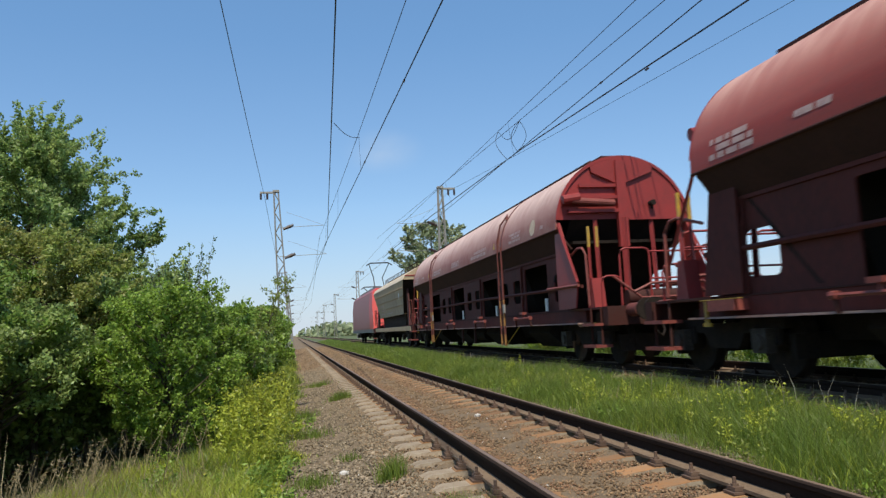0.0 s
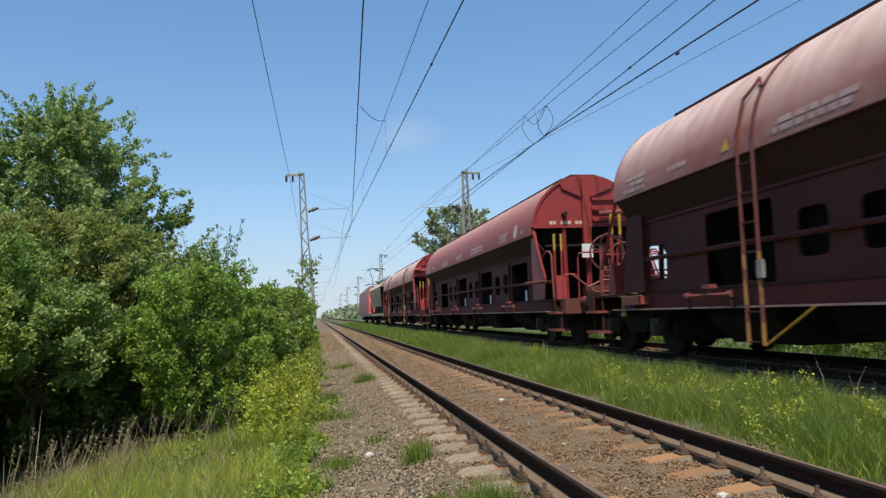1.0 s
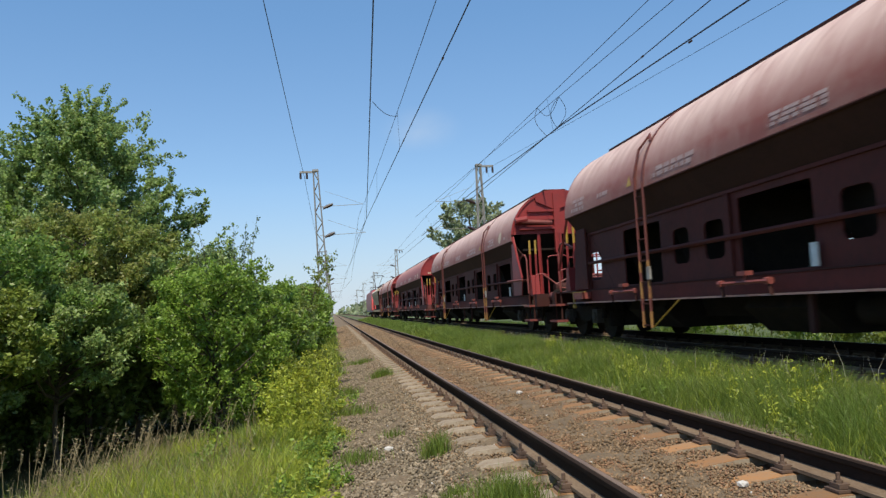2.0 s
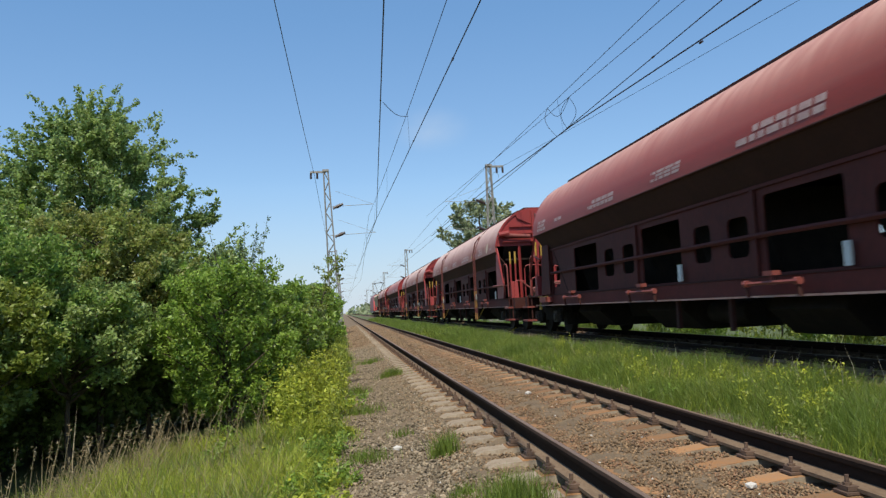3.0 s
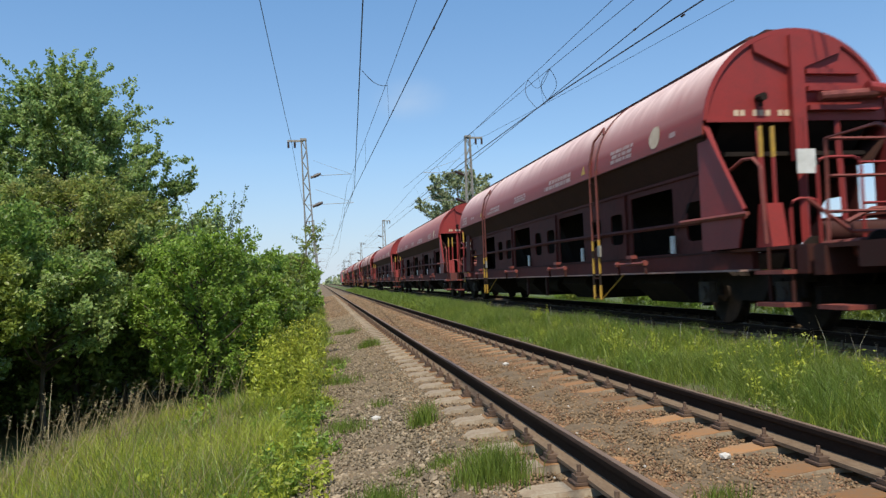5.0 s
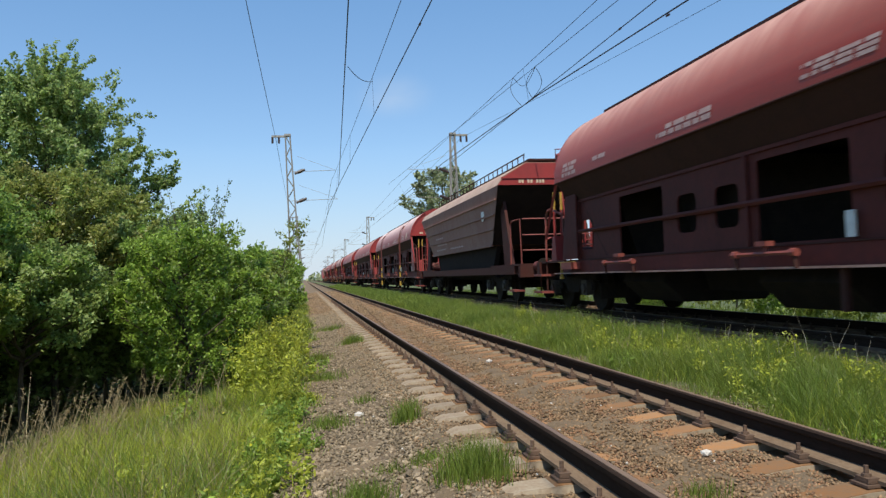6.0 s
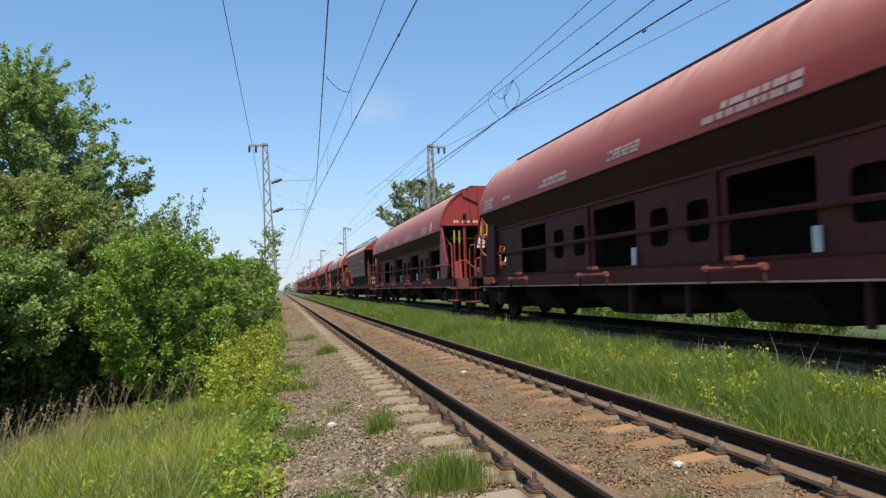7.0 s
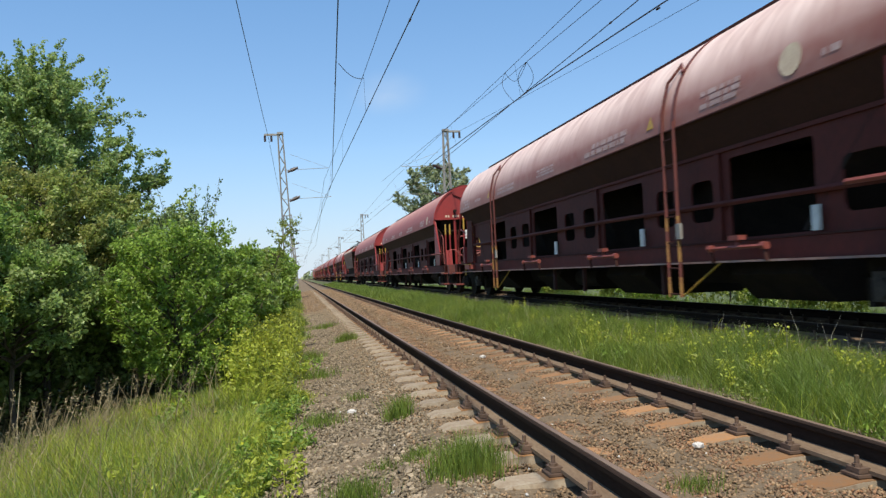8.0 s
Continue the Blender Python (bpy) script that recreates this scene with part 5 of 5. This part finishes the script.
plant("shrub", "dark green shrub hanging over the shaded hollow", "shrub", on(-4.7, 9.6), 2.0, 0.95, dome, 52, 24000, 0.030, LEAF, 0.04, 0.4, 0.10, 25, start=0.4, bare=1.05)
plant("shrub", "fresh green shrub beside the gravel path", "shrub", on(-2.95, 9.7), 1.98, 0.72, dome, 64, 26000, 0.025, LEAF2, 0.03, 0.6, 0.09, 17, start=0.06)
plant("shrub", "fresh green shrub beside the gravel path", "shrub", on(-3.75, 11.3), 1.95, 0.7, dome, 54, 18000, 0.030, LEAF, 0.03, 0.6, 0.10, 21, start=0.4, bare=1.0)
plant("shrub", "slender grey-green willow shoots above the shrubs", "shrub", on(-3.0, 11.4), 3.0, 0.95, column, 22, 2600, 0.026, WILLOW, 0.0, 0.9, 0.055, 18, start=0.66)
plant("shrub", "green shrub in the trackside hedge", "shrub", on(-2.7, 12.8), 1.85, 0.7, dome, 46, 15000, 0.031, LEAF2, 0.03, 0.55, 0.10, 19, start=0.1)
plant("shrub", "slender shrub with a sprig reaching over the path", "shrub", on(-2.5, 14.2), 2.45, 0.34, column, 22, 1200, 0.028, LEAF4, 0.02, 0.6, 0.06, 20, lean=(0.85, 0.2), start=0.45)
for k, (x, y, h, r) in enumerate(((-2.7, 15.6, 1.75, 0.75), (-2.75, 18.5, 1.95, 0.9), (-2.75, 22.5, 2.05, 0.95), (-3.0, 27, 2.3, 1.15), (-3.0, 32.5, 2.4, 1.2), (-3.3, 39, 2.5, 1.3), (-3.9, 47, 2.6, 1.5),
                               (-4.5, 16.5, 2.5, 1.3), (-5.2, 21, 2.8, 1.5), (-7.5, 9.5, 3.4, 1.6), (-7.2, 12.0, 3.6, 1.6), (-4.2, 60, 2.8, 1.7), (-4.6, 78, 3.0, 2.0), (-4.8, 100, 3.0, 2.0), (-5.0, 130, 3.2, 2.2))):
    plant("shrub", "green shrub in the trackside hedge", "shrub", on(x, y), h, r, dome, 40, 13000 if y < 45 else 3500, 0.031 + 0.0010 * y, LEAF2 if k % 3 else LEAF, 0.03, 0.35, 0.13 + 0.001 * y, 30 + k, start=0.06, group="hedge shrubs", limbs=y < 30)
for k, (x, y) in enumerate(((-5.1, 12.4), (-6.4, 11.6), (-4.0, 12.9), (-7.4, 10.4), (-4.6, 11.7), (-5.7, 11.4), (-5.2, 11.0), (-6.3, 10.4), (-6.9, 9.4), (-3.7, 11.9))):
    plant("shrub", "dark green undergrowth shrub in deep shade", "shrub", on(x, y), 1.85, 1.1, dome, 34, 11000, 0.045, LEAF, 0.03, 0.4, 0.15, 90 + k, start=0.06, group="undergrowth")
plant("tree", "broad green tree behind the far mast", "tree", on(11.6, 72), 11.2, 3.3, dome, 60, 16000, 0.17, FARLEAF, 0.2, 0.4, 0.32, 60, start=0.25, limbs=False)
for k in range(12):
    plant("shrub", "leafy green shrub beyond the far track", "shrub", on(8.7 + 0.5 * (k % 3), 5.5 + 2.6 * k + 0.4 * (k % 2)), 0.95 + 0.25 * (k % 3), 0.9, dome, 22, 5200, 0.045, LEAF4 if k % 2 else LEAF2, 0.03, 0.3, 0.12, 70 + k, start=0.1, group="shrubs beyond the far track", limbs=False)


def scatter(n, x0, x1, y0, y1, rs, power=1.0):
    y = y0 + (y1 - y0) * rs.uniform(0, 1, n) ** power
    return rs.uniform(x0, x1, n), y


def hollow(x, y, rs):
    """The bare, shaded earth under the overhanging shrubs."""
    edge = -4.35 + (y - 6.6) * 0.286 + rs.normal(0, 0.12, len(x))
    return (x < edge) & (y > 6.0) & (y < 11) & (x > -9)


def path_edge(y):
    """Where the verge ends at the gravel path; it wanders."""
    y = np.asarray(y, float)
    return np.interp(y, (3, 5.7, 8.4, 12, 19, 32, 60), (-1.80, -1.70, -1.50, -1.46, -1.30, -1.36, -1.5)) + 0.10 * np.sin(y * 2.3) + 0.07 * np.sin(y * 5.1 + 1)


def strip_edge(y):
    """Where the grass between the tracks begins; it wanders too."""
    y = np.asarray(y, float)
    return 2.12 + 0.10 * np.sin(y * 1.7 + 2) + 0.08 * np.sin(y * 4.3)


def grass_patch(name, label, n, x0, x1, y0, y1, h0, h1, w, material, seed, power=1.6, clump=0.0, lean=0.45, edge=None):
    rs = np.random.RandomState(seed)
    x, y = scatter(n, x0, x1, y0, y1, rs, power)
    lump = np.array([noise.noise((a * 0.9, b * 0.7, seed)) for a, b in zip(x, y)])
    keep = (lump > clump - 1) & ~hollow(x, y, rs)
    if edge is not None:        # thin and low towards the bare ground
        inside = (edge(y) - x) if x1 < 0 else (x - edge(y))
        full = np.clip(inside / 0.45 + 0.35 * lump, 0, 1)
        keep &= (inside > -0.12) & (rs.uniform(0, 1, n) < 0.04 + 0.96 * full)
    else:
        full = np.ones(n)
    x, y, lump, full = x[keep], y[keep], lump[keep], full[keep]
    h = rs.uniform(h0, h1, len(x)) * (1 + 0.55 * lump) * (0.35 + 0.65 * full)
    v, f = blades(x, y, gz(x) - 0.02, h, np.full(len(x), w) * (1 + y * 0.03), lean, rs)
    return tagged(soup(name, v, f, material, None, "stuff"), label, "grass")


grass_patch("grass", "lush green grass strip between the tracks", 190000, 1.95, 3.75, 2.6, 30, 0.13, 0.33, 0.0045, GRASS, 101, lean=0.95, edge=strip_edge)
grass_patch("grass", "lush green grass strip between the tracks", 34000, 2.0, 3.8, 28, 120, 0.18, 0.36, 0.014, GRASS, 102, 1.3, lean=0.9, edge=strip_edge)
grass_patch("grass", "yellow-green grass tips in the strip between the tracks", 12000, 2.1, 3.75, 2.6, 40, 0.16, 0.33, 0.005, WEED, 103, lean=0.9, edge=strip_edge)
grass_patch("grass", "short sparse grass at the edge of the strip", 9000, 1.85, 2.6, 2.6, 40, 0.03, 0.10, 0.005, GRASS, 115, lean=0.9)
grass_patch("grass", "pale dry stalks along the far ballast", 150, 3.3, 3.9, 4.0, 30, 0.26, 0.48, 0.0045, SEED, 104, lean=0.4)
grass_patch("grass", "pale dry blades in the grass strip", 1500, 2.7, 3.8, 3.0, 30, 0.15, 0.36, 0.006, DRY, 114, lean=0.8)
grass_patch("grass", "tall green verge grass below the shrubs", 22000, -6.5, -1.3, 3.4, 8.9, 0.14, 0.36, 0.006, GRASS, 105, 1.1, lean=0.95, edge=path_edge)
grass_patch("grass", "yellow-green verge grass beside the path", 62000, -5.8, -1.3, 3.4, 8.9, 0.11, 0.32, 0.006, WEED, 106, 1.1, lean=0.95, edge=path_edge)
grass_patch("grass", "dry straw-coloured blades in the verge", 11000, -6.5, -2.0, 3.4, 9.0, 0.16, 0.38, 0.005, DRY, 111, 1.0, lean=1.0, edge=path_edge)
grass_patch("grass", "dry straw-coloured seed stalks in the verge", 380, -6.5, -2.3, 3.8, 9.6, 0.4, 0.75, 0.006, DRY, 107, 1.0, lean=0.6)
grass_patch("grass", "green verge grass along the path", 30000, -2.6, -1.1, 8, 60, 0.10, 0.32, 0.010, GRASS, 108, 1.7, lean=0.9, edge=path_edge)
grass_patch("grass", "yellow-green verge grass along the hedge", 16000, -2.6, -1.2, 8, 40, 0.12, 0.36, 0.009, WEED, 112, 1.7, lean=0.9, edge=path_edge)
grass_patch("grass", "low grass beyond the far track", 24000, 7.0, 10.5, 4, 60, 0.2, 0.4, 0.012, GRASS, 109, 1.5, lean=0.8)
grass_patch("grass", "rough verge grass behind the path", 26000, -9, -1.7, -9, 3.6, 0.2, 0.45, 0.010, GRASS, 120, 1.0, lean=0.9)
grass_patch("grass", "green grass strip between the tracks", 16000, 1.98, 4.1, -9, 3.0, 0.09, 0.22, 0.009, GRASS, 121, 1.0, lean=0.9)
grass_patch("grass", "green grass beyond the far track", 14000, 7.0, 12, -9, 5, 0.2, 0.4, 0.012, GRASS, 122, 1.0, lean=0.9)
grass_patch("grass", "meadow grass under the hedge", 12000, -12, -5.5, 6, 30, 0.3, 0.6, 0.014, GRASS, 110, 1.3)
for k, (x, y, r, n, h) in enumerate(((-0.68, 6.85, 0.11, 420, 0.22), (-0.62, 15.2, 0.22, 500, 0.2), (-0.52, 4.75, 0.2, 1000, 0.26), (-1.22, 4.7, 0.16, 380, 0.16), (-1.0, 5.3, 0.10, 120, 0.09),
                                  (-0.75, 5.35, 0.12, 220, 0.1), (-0.95, 8.3, 0.10, 120, 0.12), (-1.3, 10.5, 0.25, 400, 0.16), (-1.35, 13, 0.25, 400, 0.18), (-0.9, 20, 0.3, 350, 0.18), (0.55, 3.9, 0.12, 160, 0.12), (-1.35, 7.2, 0.2, 350, 0.14))):
    rs = np.random.RandomState(200 + k)
    x, y = x + rs.normal(0, r * 0.55, n), y + rs.normal(0, r * 0.55, n)
    v, f = blades(x, y, gz(x) - 0.01, rs.uniform(0.5, 1.1, n) * h, np.full(n, 0.005) * (1 + y * 0.03), 0.6, rs)
    tagged(soup("grass_tuft", v, f, GRASS, None, "stuff"), "green grass tuft growing in the gravel", "grass", "grass tufts")


def seed_heads():
    """Feathery grass stems with drooping seed heads at the edge of the shade."""
    rs = np.random.RandomState(55)
    n = 110
    y, h = rs.uniform(5.6, 8.8, n), rs.uniform(0.3, 0.7, n)
    x = -4.35 + (y - 6.6) * 0.286 + rs.normal(0.5, 0.3, n)
    d = np.stack([rs.uniform(0.05, 0.28, n), rs.normal(0, 0.06, n), h], 1)
    root = np.stack([x, y, gz(x) - 0.02], 1)
    side = np.array([0.0025, 0, 0])
    v = np.stack([root - side, root + side, root + d + side * 0.5, root + d - side * 0.5], 1).reshape(-1, 3)
    q = np.arange(n)[:, None] * 4
    f = np.concatenate([q + [0, 1, 2], q + [0, 2, 3]], 0)
    k = rs.uniform(0.72, 1.06, (n, 16, 1))
    heads = (root[:, None] + d[:, None] * k + rs.normal(0, 0.012, (n, 16, 3))).reshape(-1, 3)
    v2, f2 = leaf_quads(heads, np.full(len(heads), 0.014), up=0.0, slim=0.3, rs=rs)
    tagged(soup("seed_grass", np.concatenate([v, v2]), np.concatenate([f, f2 + len(v)]), DRY, None, "stuff"), "feathery straw-coloured seed grass before the shade", "grass")


seed_heads()


def weed(at, h, r, n, size, material, seed, label, flower=0):
    """A leafy herb: thin stems with leaves all along, some with flower heads."""
    rs = np.random.RandomState(seed)
    t = thing("weed_plant", label, "weed", "verge weeds", at=at)
    stems = max(4, int(r * 40))
    bm, pos, heads = B(), [], []
    for k in range(stems):
        a, q = rs.uniform(0, 6.28), r * math.sqrt(rs.uniform())
        root = np.array([math.cos(a) * q, math.sin(a) * q, 0])
        tip = root * 1.3 + np.array([rs.normal(0, 0.05), rs.normal(0, 0.05), h * rs.uniform(0.65, 1.1)])
        tube(bm, [tuple(root), tuple((root + tip) / 2), tuple(tip)], 0.004, 3, 0.5)
        for j in range(n // stems):
            pos.append(root + (tip - root) * rs.uniform(0.15, 1.0) + rs.normal(0, 0.03, 3))
        for j in range(flower):
            heads.append(tip + rs.normal(0, 0.025, 3))
    part("stem_mass", bm, material, t)["kind"] = "stuff"
    v, f = leaf_quads(np.array(pos), np.full(len(pos), size), rs=rs, slim=0.4)
    soup("foliage", v, f, material, t, "stuff")
    if heads:
        v, f = leaf_quads(np.array(heads), np.full(len(heads), 0.014), up=1.5, slim=0.9, rs=rs)
        soup("blossom", v, f, FLOWER, t, "stuff")
    return t


RW = random.Random(5)
for k in range(34):
    y = RW.uniform(4.6, 9.0)
    x = RW.uniform(-2.8, -1.72)
    weed(on(x, y), RW.uniform(0.14, 0.28), RW.uniform(0.14, 0.26), 300, 0.027, WEED if k % 2 else LEAF2, 300 + k, "bright yellow-green leafy weed in the verge", 2 if k % 4 == 0 else 0)
for k in range(14):
    y = RW.uniform(9.0, 18)
    weed(on(RW.uniform(-2.15, -1.75), y), RW.uniform(0.5, 0.85), RW.uniform(0.2, 0.32), 420, 0.032, WEED if k % 2 else LEAF4, 340 + k, "tall yellow-green herb before the hedge", 2)
for k in range(6):
    weed(on(-2.0 - 0.08 * (k % 3), 8.4 + 0.55 * k), 0.82 + 0.06 * (k % 2), 0.26, 1000, 0.028, WEED, 420 + k, "tall yellow-green herb clump before the hedge", 2)
for k in range(38):
    y = RW.uniform(4.0, 18)
    weed(on(RW.uniform(2.5, 3.6), y), RW.uniform(0.28, 0.44), 0.11, 130, 0.020, WEED, 370 + k, "yellow-flowered herb in the grass strip", 1)
for k in range(34):     # low leafy herbs in the strip
    y = 4.0 + 16 * RW.random() ** 1.3
    x = float(strip_edge(y)) + RW.uniform(0.05, 1.2)
    weed(on(x, y), RW.uniform(0.14, 0.28), RW.uniform(0.10, 0.18), 150, 0.022, LEAF2 if k % 3 else LEAF4, 460 + k, "low leafy green herb in the grass strip", 0)
for k in range(3):      # one bright flowering clump
    weed(on(2.75 + 0.14 * (k % 3), 6.6 + 0.2 * k), 0.34 + 0.03 * (k % 2), 0.11, 170, 0.020, WEED, 500 + k, "bright yellow flowering herb clump in the strip", 3)
for k in range(24):     # low leafy plants that spill over the edge of the path
    y = 5.6 + 7.0 * RW.random() ** 1.2
    x = float(path_edge(y)) - RW.uniform(0.0, 0.5)
    weed(on(x, y), RW.uniform(0.12, 0.26), RW.uniform(0.10, 0.20), 230, 0.026, WEED if k % 3 == 0 else LEAF2, 520 + k, "low bright green leafy plant at the path's edge", 1 if k % 5 == 0 else 0)


def far_woods():
    """The low line of trees and hedges on the horizon."""
    rs = np.random.RandomState(77)
    pos, size = [], []
    for k in range(150):
        a = rs.uniform(-0.75, 0.9)
        d = rs.uniform(420, 900)
        x, y = d * math.sin(a), d * math.cos(a)
        if -14 < x < 22:
            continue
        w, h = rs.uniform(8, 30), rs.uniform(4, 11)
        q = rs.normal(size=(160, 3))
        q /= np.linalg.norm(q, axis=1)[:, None]
        q[:, 2] = np.abs(q[:, 2])
        pos.append(q * (w, w * 0.5, h) + (x, y, -1.2) + rs.normal(0, 0.8, (160, 3)))
    pos = np.concatenate(pos)
    v, f = leaf_quads(pos, np.full(len(pos), 2.2), rs=rs, slim=0.8)
    tagged(soup("far_woods", v, f, FARLEAF, None, "stuff"), "distant line of green trees and hedges", "woods")


far_woods()


# ---- ballast stones ----
ICO_V = np.array([(0, 0, 1), (0.9, 0, 0.2), (0.25, 0.88, 0.25), (-0.75, 0.5, 0.2), (-0.7, -0.6, 0.25), (0.3, -0.85, 0.2), (0.1, 0.1, -0.8)])
ICO_F = np.array([(0, 1, 2), (0, 2, 3), (0, 3, 4), (0, 4, 5), (0, 5, 1), (6, 2, 1), (6, 3, 2), (6, 4, 3), (6, 5, 4), (6, 1, 5)])


def stones(n, x0, x1, y0, y1, s0, s1, seed, material, name, label, power=1.8, avoid=True):
    rs = np.random.RandomState(seed)
    x, y = scatter(n, x0, x1, y0, y1, rs, power)
    if avoid:       # keep off the rails' feet
        k = (np.abs(x) > 0.09) & (np.abs(x - 1.505) > 0.09)
        # sleeper ends stay bare
        on_sleeper = (np.abs((y - PHASE + PITCH / 2) % PITCH - PITCH / 2) < 0.10) & (np.abs(x - 0.7525) < 1.2) & (np.abs(x - 0.7525) > 0.28)
        k &= ~(on_sleeper & (rs.uniform(0, 1, len(x)) < np.where(np.abs(x - 0.7525) > 0.5, 0.88, 0.45)))
        x, y = x[k], y[k]
    m = len(x)
    sc = rs.uniform(s0, s1, (m, 1, 3)) * (1 + 0.02 * y)[:, None, None]
    sc[:, :, 2] *= 0.75
    v = ICO_V[None] * sc * rs.uniform(0.75, 1.25, (m, 7, 3))
    a = rs.uniform(0, 6.28, m)
    c, s_ = np.cos(a)[:, None], np.sin(a)[:, None]
    tl = rs.normal(0, 0.5, m)[:, None]
    vx, vy, vz = v[:, :, 0] * c - v[:, :, 1] * s_, v[:, :, 0] * s_ + v[:, :, 1] * c, v[:, :, 2]
    vz = vz + vx * tl
    z = gz(x) + rs.uniform(-0.012, 0.012, m)
    pos = np.stack([vx + x[:, None], vy + y[:, None], vz + z[:, None]], 2).reshape(-1, 3)
    f = (np.arange(m)[:, None, None] * 7 + ICO_F[None]).reshape(-1, 3)
    return tagged(soup(name, pos, f, material, None, "stuff"), label, "stones")


stones(56000, -0.75, 1.95, 3.2, 30, 0.008, 0.019, 401, STONE, "ballast_stones", "brown-grey broken ballast stones between the rails")
stones(9000, 0.05, 0.6, 3.2, 26, 0.007, 0.017, 405, RUSTSTONE, "rusty_ballast", "rust-stained ballast stones beside the rails")
stones(9000, 0.9, 1.45, 3.2, 26, 0.007, 0.017, 406, RUSTSTONE, "rusty_ballast", "rust-stained ballast stones beside the rails")
stones(36000, -1.75, -0.45, 3.2, 30, 0.008, 0.024, 402, GRAVEL, "gravel_stones", "small grey-brown gravel stones on the path")
stones(3500, 4.0, 7.2, 3.5, 30, 0.02, 0.035, 403, STONE, "ballast_stones", "grimy ballast stones under the far track", avoid=False)
stones(9000, -1.7, 1.95, -9, 3.3, 0.012, 0.03, 407, STONE, "ballast_stones", "brown-grey ballast stones along the track", 1.0)
stones(14000, -1.35, 1.95, 28, 75, 0.014, 0.026, 409, STONE, "ballast_stones", "brown-grey ballast stones further along the track", 1.5)
stones(5000, 1.9, 2.7, 3.5, 25, 0.010, 0.024, 408, GRAVEL, "gravel_stones", "gravel stones beside the grass strip", avoid=False)
stones(420, -1.6, 1.5, 3.5, 25, 0.007, 0.017, 404, PALESTONE, "pale_stones", "scattered pale white stones in the ballast")
for k, (x, y, sz) in enumerate(((-1.05, 7.55, 0.045), (1.04, 4.77, 0.04), (0.98, 10.6, 0.045))):
    bm = B()
    bmesh.ops.create_icosphere(bm, subdivisions=1, radius=sz)
    for v in bm.verts:
        v.co = Vector((v.co.x * 1.2, v.co.y * 0.9, v.co.z * 0.7)) * RW.uniform(0.85, 1.1)
    o = tagged(finish("pale_stone", bm, PALESTONE), "single pale white stone lying on the gravel", "stone")
    o.location = (x, y, float(gz(x)) + sz * 0.45)


# the stones that lie nearest on the path, one by one
SHAPES = []
for k in range(8):
    bm = B()
    bmesh.ops.create_icosphere(bm, subdivisions=1, radius=1.0)
    for v in bm.verts:
        v.co = Vector((v.co.x * 1.15, v.co.y * 0.9, v.co.z * 0.65)) * RW.uniform(0.72, 1.15)
    me = bpy.data.meshes.new("stone")
    bm.to_mesh(me)
    bm.free()
    me.materials.append(LOOSE)
    SHAPES.append(me)
ground = bpy.data.objects["ground"]
for k in range(300):
    x, y, size = RW.uniform(-1.55, -0.55), 3.7 + 5.0 * RW.random() ** 1.4, RW.uniform(0.016, 0.034)
    o = new("stone", SHAPES[k % 8])
    o.parent = ground
    o.matrix_basis = Matrix.LocRotScale((x, y, float(gz(x)) + size * 0.35), Euler((RW.uniform(-0.3, 0.3), RW.uniform(-0.3, 0.3), RW.uniform(0, 6.28))), (size, size, size))


def motions():
    for ob, off in TRAIN:
        walk(ob, [(t / 2, pose(TRACK2, run(t / 2) + off, RAIL2)) for t in range(17)])


motions()
